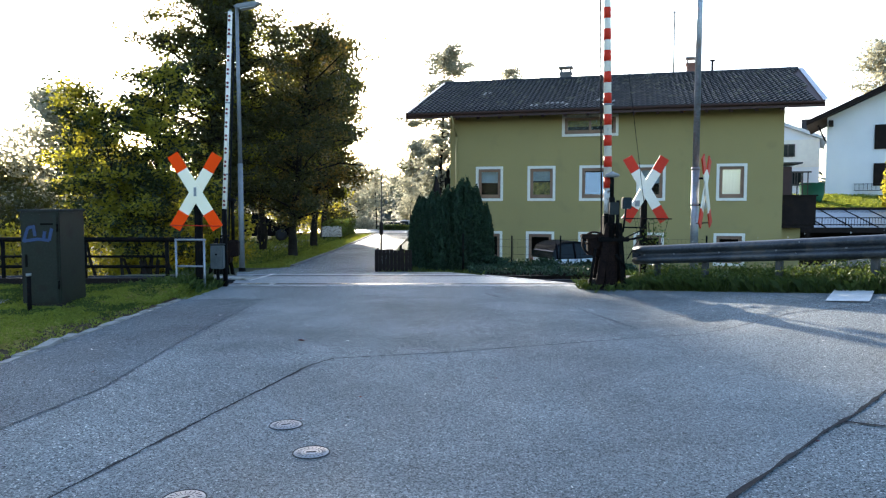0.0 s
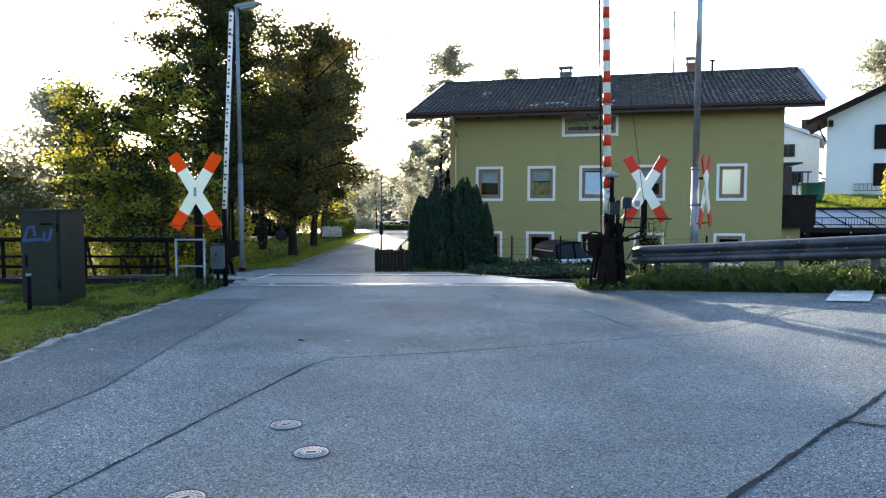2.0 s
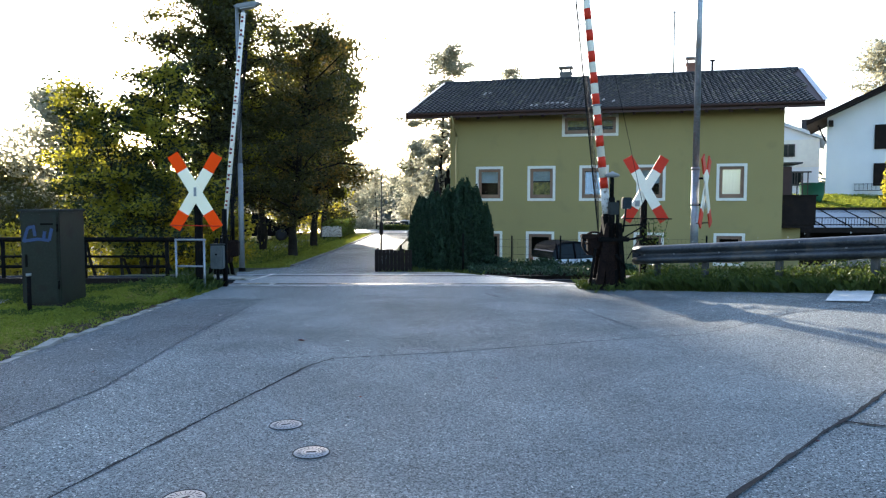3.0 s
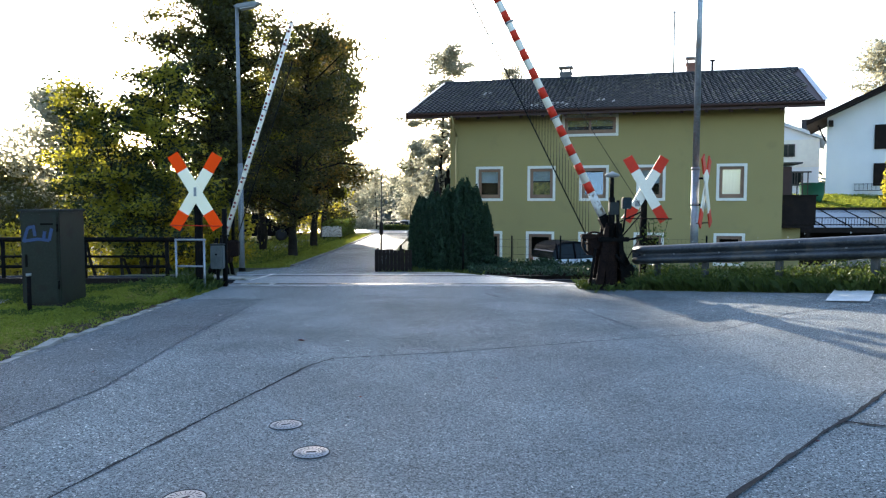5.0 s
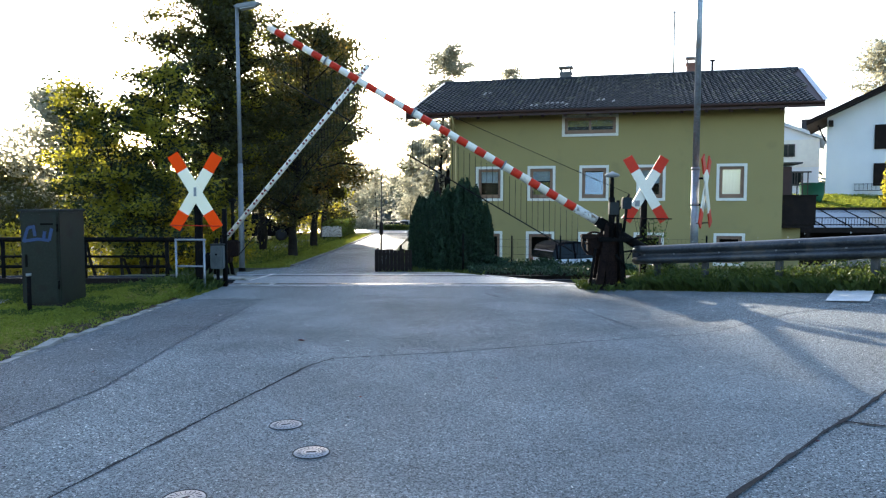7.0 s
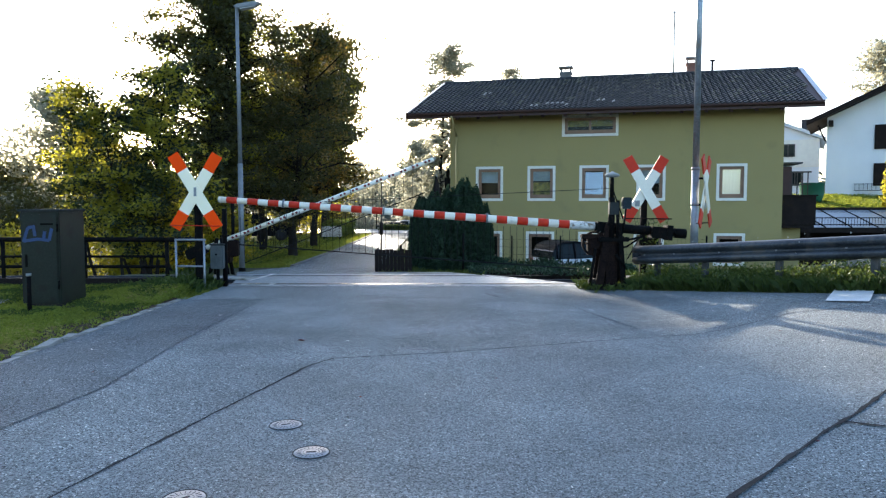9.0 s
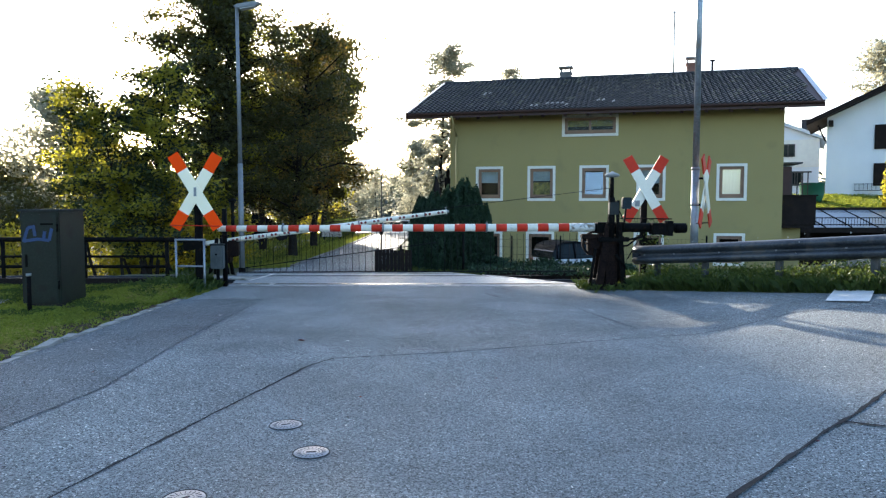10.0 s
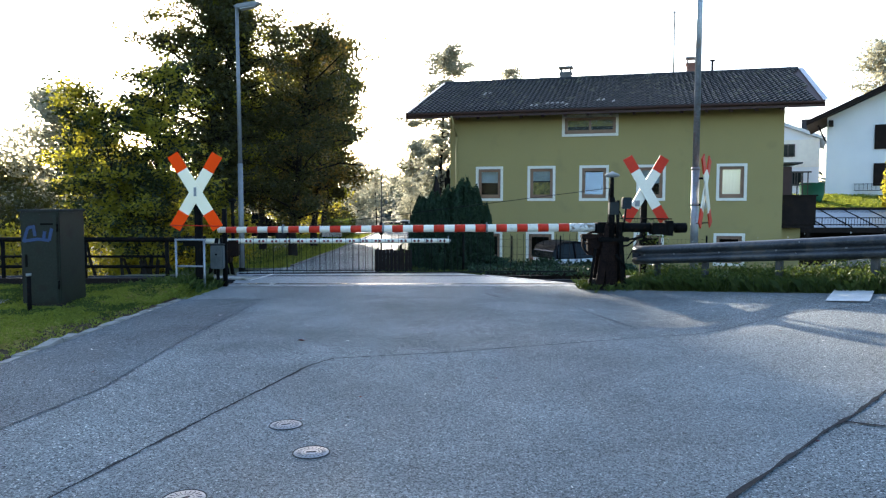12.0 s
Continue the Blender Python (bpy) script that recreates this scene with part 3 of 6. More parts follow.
    for i in range(len(fine) - 1):
        fs.append((2 * i, 2 * i + 2, 2 * i + 3, 2 * i + 1))
    return tagged(new(name, raw(name, vs, fs, material)), label, category, kind=kind)


def build_road_marks():
    seam = ("dark bitumen sealing seam in the asphalt", "road seam")
    strip("road_seam", [(-2.3, 2.6), (-1.99, 3.61), (-1.76, 4.55), (-1.24, 6.56)], 0.021, M["bitumen"], *seam, wobble=0.6, seed=1)
    strip("road_seam", [(-1.24, 6.56), (-1.06, 6.88), (0.09, 7.18), (2.17, 7.94)], 0.018, M["bitumen"], *seam, seed=2)
    strip("road_seam", [(2.17, 7.94), (3.24, 8.28), (4.22, 8.69), (5.18, 8.4), (6.5, 7.6)], 0.014, M["bitumen"], *seam, seed=3)
    strip("road_seam", [(0.5, 2.5), (1.49, 3.61), (2.06, 4.19), (2.68, 4.83), (3.41, 5.48), (5.2, 6.9)], 0.026, M["bitumen"], *seam, wobble=0.6, seed=4)
    strip("road_seam", [(2.72, 4.9), (2.98, 4.73), (3.6, 4.4)], 0.03, M["bitumen"], *seam, seed=5)
    strip("road_seam", [(-2.96, 4.4), (-2.94, 4.71), (-2.76, 5.76), (-2.85, 7.94), (-2.78, 11.25)], 0.005, M["old_seam"], *seam, wobble=0.5, seed=6)
    strip("road_seam", [(-2.78, 11.25), (0.14, 11.39), (1.81, 10.63), (2.32, 8.48)], 0.016, M["old_seam"], *seam, wobble=0.6, seed=7)
    strip("road_seam", [(-4.1, 5.1), (-3.3, 5.0), (-2.94, 4.71)], 0.015, M["old_seam"], *seam, wobble=0.7, seed=8)
    strip("road_seam", [(0.9, 11.4), (0.7, 11.9), (1.2, 12.2), (1.0, 12.7)], 0.03, M["old_seam"], *seam, wobble=0.6, seed=9)
    # Pale path strip added for sun patches on the ground, their brightness in its colour.
    strip("sun_patch_path", [(-9.2, 23.8), (-7.6, 27.4), (-6.9, 31), (-7.3, 38)], 1.0, M["concrete"], "pale path strip standing in for sunlit ground between the trees", "path", lift=0.0, wobble=0.2, seed=13)
    # stop line of the side road
    vs = []
    for x, y in ((4.81, 9.04), (5.33, 9.75), (5.64, 9.36), (5.12, 8.62)):
        vs.append((x, y, land(x, y) + 0.02))
    tagged(new("stop_line", raw("stop_line", vs, [(3, 2, 1, 0)], M["white_line"])), "white painted stop line on asphalt", "road marking", kind="structure")
    strip("edge_line", [(2.75, 12.98), (1.8, 14.0), (0.8, 15.0)], 0.06, M["white_line"], "thin white painted edge line", "road marking", lift=0.014, wobble=0.3, seed=10)
    strip("edge_line", [(-3.75, 13.9), (-3.55, 15.2)], 0.10, M["white_line"], "worn white painted edge line", "road marking", lift=0.014, seed=11)
    rnd = random.Random(21)
    x = -3.3
    while x < 2.6:
        d = rnd.uniform(0.05, 0.22) if x > 0.4 else rnd.uniform(0.3, 0.9)
        strip("dash_line", [(x, 12.98), (x + d, 12.97)], 0.045, M["white_line"], "thin uneven white dashes along the crossing deck", "road marking", lift=0.012, seed=int(x * 100) + 999)
        x += d + rnd.uniform(0.04, 0.12)
    # rails sunk in the deck
    for y in (13.28, 14.78):
        bm = bmesh.new()
        quad_box(bm, (-40, y - 0.035, -0.15), (-3.9, y + 0.035, 0.012))
        xr = line(RIGHT_EDGE, y) - 0.06
        quad_box(bm, (-3.9, y - 0.035, -0.05), (xr, y + 0.035, 0.016))
        quad_box(bm, (xr, y - 0.035, -0.30), (40, y + 0.035, -0.06))
        solid("railway_rail", bm, M["rail"] if y < 14 else M["dark_zinc"], "polished steel rail sunk in the crossing", "rail", kind="structure")
        strip("rail_groove", [(-3.9, y + 0.075), (2.2, y + 0.075)], 0.05, M["bitumen"], "dark flange groove beside the rail", "groove", lift=0.013, wobble=0.1, seed=12)
    # ballast bed on both sides
    for a, b in ((-40, -4.2), (3.1, 40)):
        bm = bmesh.new()
        prism(bm, [(12.75, -0.2), (13.0, -0.06), (15.1, -0.06), (15.5, -0.3)], -b, -a, Matrix.Rotation(radians(90), 4, "Z"))
        solid("ballast_bed", bm, M["ballast"], "grey-brown stone ballast of the railway", "ballast", kind="structure")
    bm = bmesh.new()
    quad_box(bm, (0, 0, 0), (0.22, 2.5, 0.14))
    me = mesh_of("sleeper", bm, M["grey_wood"], 0.015)
    k = 0
    for i in range(20):
        for x in (-4.7 - 0.62 * i, 3.2 + 0.62 * i):
            ob = tagged(new("sleeper", me), "weathered wooden railway sleeper", "sleeper", "sleepers of the track")
            ob.matrix_basis = pose(x, 12.8, -0.17)


def build_kerb():
    kerb = thing("kerb", "weathered pale kerb stones along the verge", "kerb", kind="structure")
    rnd = random.Random(4)
    kinds = []
    for ln in (0.24, 0.31, 0.38, 0.46, 0.34, 0.52):
        bm = bmesh.new()
        quad_box(bm, (-0.07, 0, -0.12), (0.07, ln, 0.035))
        bmesh.ops.subdivide_edges(bm, edges=[e for e in bm.edges if abs(e.verts[0].co.y - e.verts[1].co.y) > 0.1], cuts=2)
        for v in bm.verts:
            v.co += Vector((rnd.uniform(-0.018, 0.018), rnd.uniform(-0.015, 0.015), rnd.uniform(-0.008, 0.006) if v.co.z > 0 else 0))
        kinds.append((ln, mesh_of("kerb_stone", bm, M["kerb"], 0.012)))
    y = -2.0
    while y < 11.4:
        ln, me = rnd.choice(kinds)
        ob = new("kerb_stone", me)
        ob.parent = kerb
        ob.matrix_basis = pose(line(LEFT_EDGE, y) - 0.06 + rnd.uniform(-0.015, 0.015), y, rnd.uniform(-0.032, -0.004), rnd.uniform(-1.5, 1.5), rnd.uniform(-5, 5), rnd.uniform(-5, 5))
        y += ln + rnd.uniform(0.005, 0.03)


def build_far_kerb():
    kerb = thing("kerb", "low grey kerb stones along the far road", "kerb", kind="structure")
    bm = bmesh.new()
    quad_box(bm, (-0.06, 0, -0.15), (0.06, 0.96, 0.045))
    me = mesh_of("kerb_stone", bm, M["brick"], 0.012)
    y = 21.7
    while y < 45:
        a, b = line(LEFT_EDGE, y), line(LEFT_EDGE, y + 1)
        ob = new("kerb_stone", me)
        ob.parent = kerb
        ob.matrix_basis = pose(a - 0.05, y, land(a, y), 0, 0, math.degrees(math.atan2(a - b, 1)))
        y += 0.98


def build_covers():
    def cover(x, y, turn):
        r = 0.113
        c = thing("valve_cover", "round cast-iron valve cover set in asphalt", "valve cover", pose(x, y, land(x, y) + 0.008, 0, 0, turn), "valve covers in the road")
        bm = bmesh.new()
        lathe(bm, (0, 0, 0), [(r, -0.05), (r, 0.004), (r - 0.003, 0.006), (r - 0.006, 0.004), (r - 0.007, -0.05)], 28)
        part("rim", bm, M["cast_dark"], c, "dark cast rim")
        bm = bmesh.new()
        lathe(bm, (0, 0, 0), [(r - 0.009, -0.05), (r - 0.009, 0.003), (0.001, 0.004)], 28)
        lid = part("lid", bm, M["cast"], c, "ribbed cast-iron lid")
        bm = bmesh.new()
        for i in range(20):
            a = 2 * math.pi * i / 20
            quad_box(bm, (0.062, -0.0016, 0.003), (0.088, 0.0016, 0.0052), Matrix.Rotation(a, 4, "Z"))
            quad_box(bm, (0.0, -0.0055, 0.003), (0.0025, 0.0055, 0.0052), Matrix.Rotation(a, 4, "Z") @ Matrix.Translation((0.047, 0, 0)))
        quad_box(bm, (-0.030, -0.008, 0.003), (0.030, 0.008, 0.0065))
        part("groove", bm, M["cast_dark"], lid)
        return c
    cover(-1.06, 4.79, 20)
    cover(-0.79, 4.25, 5)
    cover(-1.31, 3.57, 50)


# ---- signs ----
def saltire(name, x, y, zc, h, turn, film, post, label, board):
    """A crossed-board railway sign with red ends; h: the full height of the cross."""
    s = thing(name, label, "road sign", pose(x, y, land(x, y), 0, 0, turn), "crossed-board railway signs")
    zc -= land(x, y)
    ln = h / 2 / math.cos(radians(31)) * 0.965
    wd = h * 0.15
    for k, sg in enumerate((1, -1)):
        m = pose(0, -0.035 * k - 0.05, zc, 0, sg * 31, 0)
        bm = bmesh.new()
        quad_box(bm, (-wd / 2, -0.010, -ln), (wd / 2, 0.010, ln), m)
        arm = part("board", bm, board, s, "white enamelled sign board", 0.003)
        for e in (-1, 1):
            bm = bmesh.new()
            a, b = sorted((e * ln * 0.57, e * (ln + 0.002)))
            quad_box(bm, (-wd / 2 - 0.002, -0.0125, a), (wd / 2 + 0.002, 0.0125, b), m)
            part("red_end", bm, film, arm, "red painted board end", 0.003)
    bm = bmesh.new()
    yb = -0.11 if post else -0.03
    red_bar = board == M["white_film"]
    rod(bm, (-h * (0.34 if red_bar else 0.39), yb, zc - h * 0.445), (h * (0.33 if red_bar else 0.40), yb, zc - h * 0.455), 0.008 if red_bar else 0.011)
    part("stay_bar", bm, M["red"] if red_bar else M["rust"], s, "thin reddish steel stay bar")
    if post:
        bm = bmesh.new()
        quad_box(bm, (-0.058, 0.0, -0.3), (0.058, 0.10, zc + 0.1))
        part("post", bm, M["steel"], s, "dark steel channel post", 0.01)
    else:
        bm = bmesh.new()
        for dz in (-0.25, 0.25):
            quad_box(bm, (-0.03, -0.05, zc + dz - 0.02), (0.03, 0.12, zc + dz + 0.02))
        part("bracket", bm, M["steel"], s, "steel bracket on the mast", 0.004)
    bm = bmesh.new()
    if red_bar:
        quad_box(bm, (-0.022, -0.107, zc - 0.08), (0.022, -0.095, zc + 0.07))
    else:
        quad_box(bm, (-0.20, -0.107, zc - 0.32), (-0.115, -0.095, zc - 0.21))
    part("plate", bm, M["lid"], s, "small grey plate", 0.002)
    return s


# ---- barriers ----
NEAR = [(0, 89.0), (1.6, 89.0), (2.0, 88.7), (2.5, 86.4), (3.0, 83.7), (3.2, 82.2), (4.8, 66.4), (5.0, 63.4), (5.5, 55.7), (6.0, 48.0), (6.5, 39.3), (7.0, 30.3),
        (7.2, 27.0), (8.8, 5.8), (9.0, 4.1), (9.2, 2.6), (9.4, 1.3), (9.5, 0.8), (9.7, 0.25), (10.0, -0.2), (10.5, -0.4), (12.0, -0.4)]
FAR = [(0, 87.3), (1.6, 87.3), (2.0, 87.0), (2.5, 85.8), (3.0, 84.0), (3.2, 83.1), (4.8, 73.4), (5.0, 71.7), (5.5, 66.6), (6.0, 61.3), (6.5, 55.7), (7.0, 49.9),
       (7.2, 47.2), (8.8, 23.6), (9.0, 21.2), (9.2, 18.4), (9.5, 14.4), (9.7, 11.5), (10.0, 7.5), (10.2, 5.2), (10.5, 2.2), (10.8, 0.4), (11.0, 0.1), (12.0, 0.1)]


def angle_at(rows, t):
    """Smooth monotone interpolation of (time, angle) rows."""
    n = len(rows)
    i = 0
    while i < n - 2 and t > rows[i + 1][0]:
        i += 1

    def slope(k):
        return (rows[k + 1][1] - rows[k][1]) / (rows[k + 1][0] - rows[k][0])

    def tang(k):
        if k == 0 or k == n - 1:
            return 0.0
        a, b = slope(k - 1), slope(k)
        return 0.0 if a * b <= 0 else 2 * a * b / (a + b)
    t0, a0 = rows[i]
    t1, a1 = rows[i + 1]
    d = t1 - t0
    u = min(1, max(0, (t - t0) / d))
    return ((2 * u ** 3 - 3 * u * u + 1) * a0 + (u ** 3 - 2 * u * u + u) * d * tang(i)
            + (3 * u * u - 2 * u ** 3) * a1 + (u ** 3 - u * u) * d * tang(i + 1))


TIMES = [0, 1.6] + [1.8 + 0.2 * i for i in range(47)] + [11.4, 12.0]
MOVERS = []


def skirt(boom, side, x0, x1, gap, drop, hang_z, angles, material):
    """The hanging lattice under a boom: upright bars that stay upright, and a bottom rail that stays parallel to the boom."""
    bm = bmesh.new()
    rod(bm, (0, 0, 0), (0, 0, -drop), 0.0042, seg=6)
    me = mesh_of("hanger", bm, material)
    n = int((x1 - x0) / gap)
    for i in range(n + 1):
        ob = new("hanger", me)
        ob.parent = boom
        MOVERS.append((ob, "hanger", side * (x0 + gap * i), hang_z, drop, angles, -side))
    bm = bmesh.new()
    rod(bm, (side * x0, 0, 0), (side * x1, 0, 0), 0.011, seg=6)
    rail = part("bottom_rail", bm, material, boom, "thin steel bottom rail of the hanging lattice")
    MOVERS.append((rail, "rail", 0, hang_z, drop, angles, -side))


def near_barrier():
    b = thing("crossing_barrier", "red and white striped crossing barrier on a dark iron trestle", "barrier", pose(2.876, 12.6, 0), "barriers of the level crossing")
    pz = 1.082
    # trestle
    for y in (-0.17, 0.15):
        bm = bmesh.new()
        prism(bm, [(-0.27, -0.1), (-0.13, -0.1), (0.035, 1.14), (-0.085, 1.14)], y - 0.025, y + 0.025)
        part("leg", bm, M["rust"], b, "", 0.008)
        bm = bmesh.new()
        prism(bm, [(0.22, -0.1), (0.31, -0.1), (0.20, 1.12), (0.13, 1.12)], y - 0.02, y + 0.02)
        part("leg", bm, M["steel"], b, "", 0.008)
    for lo, hi in (((-0.2, -0.22, 0.84), (0.32, -0.16, 0.92)), ((-0.2, 0.16, 0.84), (0.32, 0.22, 0.92)), ((-0.06, -0.2, 1.1), (0.2, 0.2, 1.16))):
        part("crossbeam", blocks([(lo, hi)]), M["steel"], b, "", 0.006)
    part("gear_housing", blocks([((-0.11, -0.14, 0.0), (0.15, 0.12, 1.0))]), M["rust"], b, "dark rusty iron gear housing", 0.05)
    bm = bmesh.new()
    prism(bm, [(-0.20, 0.0), (0.10, 0.0), (0.07, 1.12), (-0.06, 1.12)], -0.10, 0.10)
    part("side_plate", bm, M["steel"], b, "dark tapered iron side plate", 0.01)
    part("housing_cover", blocks([((-0.04, -0.145, 0.50), (0.09, -0.118, 0.80))]), M["rust"], b, "", 0.01)
    bm = bmesh.new()
    lathe(bm, (-0.24, -0.02, 0.80), [(0.205, -0.04), (0.215, -0.035), (0.215, 0.035), (0.205, 0.04), (0.185, 0.04), (0.18, 0.0), (0.185, -0.04), (0.205, -0.04)], 32, "y")
    wheel = part("winding_wheel", bm, M["rust"], b, "worn iron cable wheel")
    bm = bmesh.new()
    for i in range(3):
        a = math.pi * i / 3
        rod(bm, (-0.24 - 0.19 * math.cos(a), -0.02, 0.80 - 0.19 * math.sin(a)), (-0.24 + 0.19 * math.cos(a), -0.02, 0.80 + 0.19 * math.sin(a)), 0.018)
    part("spoke", bm, M["rust"], wheel)
    part("winding_drum", bars([((-0.24, -0.02, 0.80), (-0.05, -0.02, 0.80), 0.10), ((-0.24, -0.12, 0.80), (-0.24, 0.12, 0.80), 0.09)]), M["rust"], b, "rusty cable drum")
    part("weight_box", blocks([((-0.47, -0.10, 0.88), (-0.12, 0.10, 0.965)), ((-0.36, -0.08, 0.60), (-0.14, 0.08, 0.88))]), M["rust"], b, "weathered iron weight box", 0.012)
    part("brace", bars([((-0.34, -0.13, 0.0), (-0.24, -0.13, 0.72), 0.026), ((0.26, -0.2, 0.40), (0.10, -0.2, 0.62), 0.022), ((0.24, -0.2, 0.86), (0.56, -0.15, 0.92), 0.018), ((0.30, -0.2, 0.55), (0.62, 0.3, 0.86), 0.010)]), M["steel"], b)
    part("footing", blocks([((-0.34, -0.24, -0.3), (0.33, 0.26, 0.025)), ((-0.32, -0.10, 0.03), (-0.16, 0.12, 0.18))]), M["dark_plinth"], b, "weathered concrete footing", 0.02)
    # bell post
    bm = bmesh.new()
    rod(bm, (0.02, -0.17, 0.9), (0.02, -0.17, 1.60), 0.055)
    rod(bm, (0.02, -0.17, 1.58), (0.02, -0.17, 1.99), 0.036)
    post = part("bell_post", bm, M["steel"], b, "dark iron bell post")
    bm = bmesh.new()
    lathe(bm, (0.02, -0.17, 1.98), [(0.05, -0.04), (0.10, -0.035), (0.13, 0.0), (0.10, 0.025), (0.04, 0.045), (0.012, 0.065)], 20)
    part("bell", bm, M["lid"], post, "grey domed warning bell")
    part("junction_box", blocks([((-0.035, -0.26, 1.30), (0.125, -0.12, 1.52))]), M["box_grey"], b, "grey junction box", 0.012)
    part("control_box", blocks([((0.19, -0.24, 1.40), (0.35, -0.12, 1.60))]), M["box_blue"], b, "blue-grey control box", 0.015)
    part("box_arm", bars([((0.27, -0.16, 1.42), (0.22, -0.16, 1.0), 0.018), ((0.12, -0.2, 1.55), (0.12, -0.2, 0.9), 0.03)]), M["steel"], b)
    # boom
    L0, L1 = 0.0, 6.75

    def rad(d):
        return 0.072 - 0.020 * d / L1
    bm = bmesh.new()
    rod(bm, (-0.62, 0, 0), (-L1, 0, 0), rad(0.62), rad(L1), 16)
    boom = part("boom", bm, M["white"], b, "white tubular boom with red bands")
    MOVERS.append((boom, "boom", 0, pz, 0, NEAR, 1))
    for i in range(17):
        a = 0.38 + 0.3615 * (i + 1) - 0.06
        bm = bmesh.new()
        rod(bm, (-a, 0, 0), (-a - 0.185, 0, 0), rad(a) + 0.002, rad(a + 0.185) + 0.002, 16)
        part("red_band", bm, M["red"], boom, "red painted band")
    bm = bmesh.new()
    rod(bm, (-0.20, 0, 0), (-0.665, 0, 0), 0.075, rad(0.665) + 0.003, 16)
    part("boom_sleeve", bm, M["worn_white"], boom, "worn white sleeve with flaking paint")
    bm = bmesh.new()
    rod(bm, (-0.24, 0, 0), (0.72, 0, -0.01), 0.080, 0.082, 14)
    quad_box(bm, (-0.20, -0.09, -0.09), (0.25, 0.09, 0.09))
    part("boom_root", bm, M["steel"], boom, "dark steel root of the boom")
    bm = bmesh.new()
    rod(bm, (0.6, 0, 0.0), (1.36, 0, 0.0), 0.07, 0.07, 14)
    quad_box(bm, (0.74, -0.12, -0.13), (1.10, 0.12, 0.07))
    quad_box(bm, (1.0, -0.14, -0.15), (1.10, 0.14, 0.11))
    rod(bm, (1.16, 0, -0.02), (1.36, 0, -0.02), 0.085, 0.085, 16)
    part("counterweight", bm, M["steel"], boom, "dark iron counterweight", 0.006)
    part("mast_stay", bars([((0, 0, 0.08), (0.02, 0, 0.68), 0.014), ((0.02, 0, 0.68), (0.30, 0, 0.05), 0.012), ((0.35, 0, -0.32), (0.72, 0, -0.02), 0.016), ((0.1, 0, -0.35), (0.35, 0, -0.32), 0.016)]), M["steel"], boom)
    part("stay_cable", bars([((0.02, 0, 0.68), (-5.2, 0, 0.06), 0.005)]), M["cable"], boom)
    for d in (2.1, 3.9, 5.65):
        bm = bmesh.new()
        rod(bm, (-d, 0, 0), (-d - 0.03, 0, 0), rad(d) + 0.012, rad(d) + 0.012, 16)
        quad_box(bm, (-d - 0.03, -0.012, 0), (-d, 0.012, rad(d) + 0.035))
        part("clamp", bm, M["zinc"], boom, "zinc clamp ring")
    bm = bmesh.new()
    lathe(bm, (-L1, 0, 0), [(0.055, 0.0), (0.05, -0.04), (0.02, -0.055)], 14, "x")
    part("end_cap", bm, M["white"], boom)
    skirt(boom, -1, 0.55, 6.45, 0.115, 0.66, -0.105, NEAR, M["cable"])


def far_barrier():
    b = thing("crossing_barrier", "white crossing barrier with red reflector dots, behind the track", "barrier", pose(-5.314, 17.5, land(-5.3, 17.5)), "barriers of the level crossing")
    base = land(-5.3, 17.5)
    pz = 0.584 - base
    for x0, x1, y in ((0.0, 0.16, -0.2), (0.0, 0.16, 0.2), (-0.1, -0.3, -0.2), (-0.1, -0.3, 0.2)):
        part("leg", bars([((x1, y, -0.1), (x0, y, pz + 0.08), 0.045)]), M["steel"], b)
    part("gear_housing", blocks([((-0.2, -0.17, 0.25), (0.18, 0.17, pz - 0.08)), ((0.1, -0.12, 0.4), (0.36, 0.12, 0.8))]), M["rust"], b, "rusty iron gear housing", 0.03)
    bm = bmesh.new()
    lathe(bm, (0.05, 0.2, 0.62), [(0.16, -0.03), (0.17, 0.0), (0.16, 0.03), (0.13, 0.03), (0.13, -0.03), (0.16, -0.03)], 28, "y")
    part("winding_wheel", bm, M["rust"], b)
    bm = bmesh.new()
    rod(bm, (0.2, 0.1, 0.7), (0.2, 0.1, 1.75), 0.04)
    post = part("bell_post", bm, M["steel"], b)
    bm = bmesh.new()
    lathe(bm, (0.2, 0.1, 1.75), [(0.05, -0.03), (0.12, 0.0), (0.08, 0.035), (0.02, 0.07)], 18)
    part("bell", bm, M["steel"], post)
    L1 = 5.46

    def rad(d):
        return 0.060 - 0.008 * d / L1
    bm = bmesh.new()
    rod(bm, (-0.45, 0, 0), (L1, 0, 0), 0.062, rad(L1), 16)
    boom = part("boom", bm, M["white"], b, "white tubular boom with red reflectors")
    MOVERS.append((boom, "boom", 0, pz, 0, FAR, -1))
    bm = bmesh.new()
    lathe(bm, (0, 0, 0), [(0.030, 0.0), (0.030, -0.012), (0.02, -0.018)], 12, "y")
    me = mesh_of("reflector", bm, M["dark_red"])
    for i in range(17):
        for k in (-0.048, 0.048):
            d = 0.30 + 0.3125 * i + k
            ob = new("reflector", me)
            ob.parent = boom
            ob.matrix_basis = pose(d, -rad(d) + 0.004, 0)
    bm = bmesh.new()
    quad_box(bm, (-0.95, -0.12, -0.12), (-0.45, 0.12, 0.12))
    part("counterweight", bm, M["steel"], boom, "dark iron counterweight", 0.02)
    for d in (1.6, 3.3, 4.9):
        bm = bmesh.new()
        rod(bm, (d, 0, 0), (d + 0.03, 0, 0), rad(d) + 0.01, rad(d) + 0.01, 14)
        part("clamp", bm, M["zinc"], boom)
    bm = bmesh.new()
    rod(bm, (L1, 0, 0), (L1 + 0.05, 0, 0), 0.05, 0.02, 12)
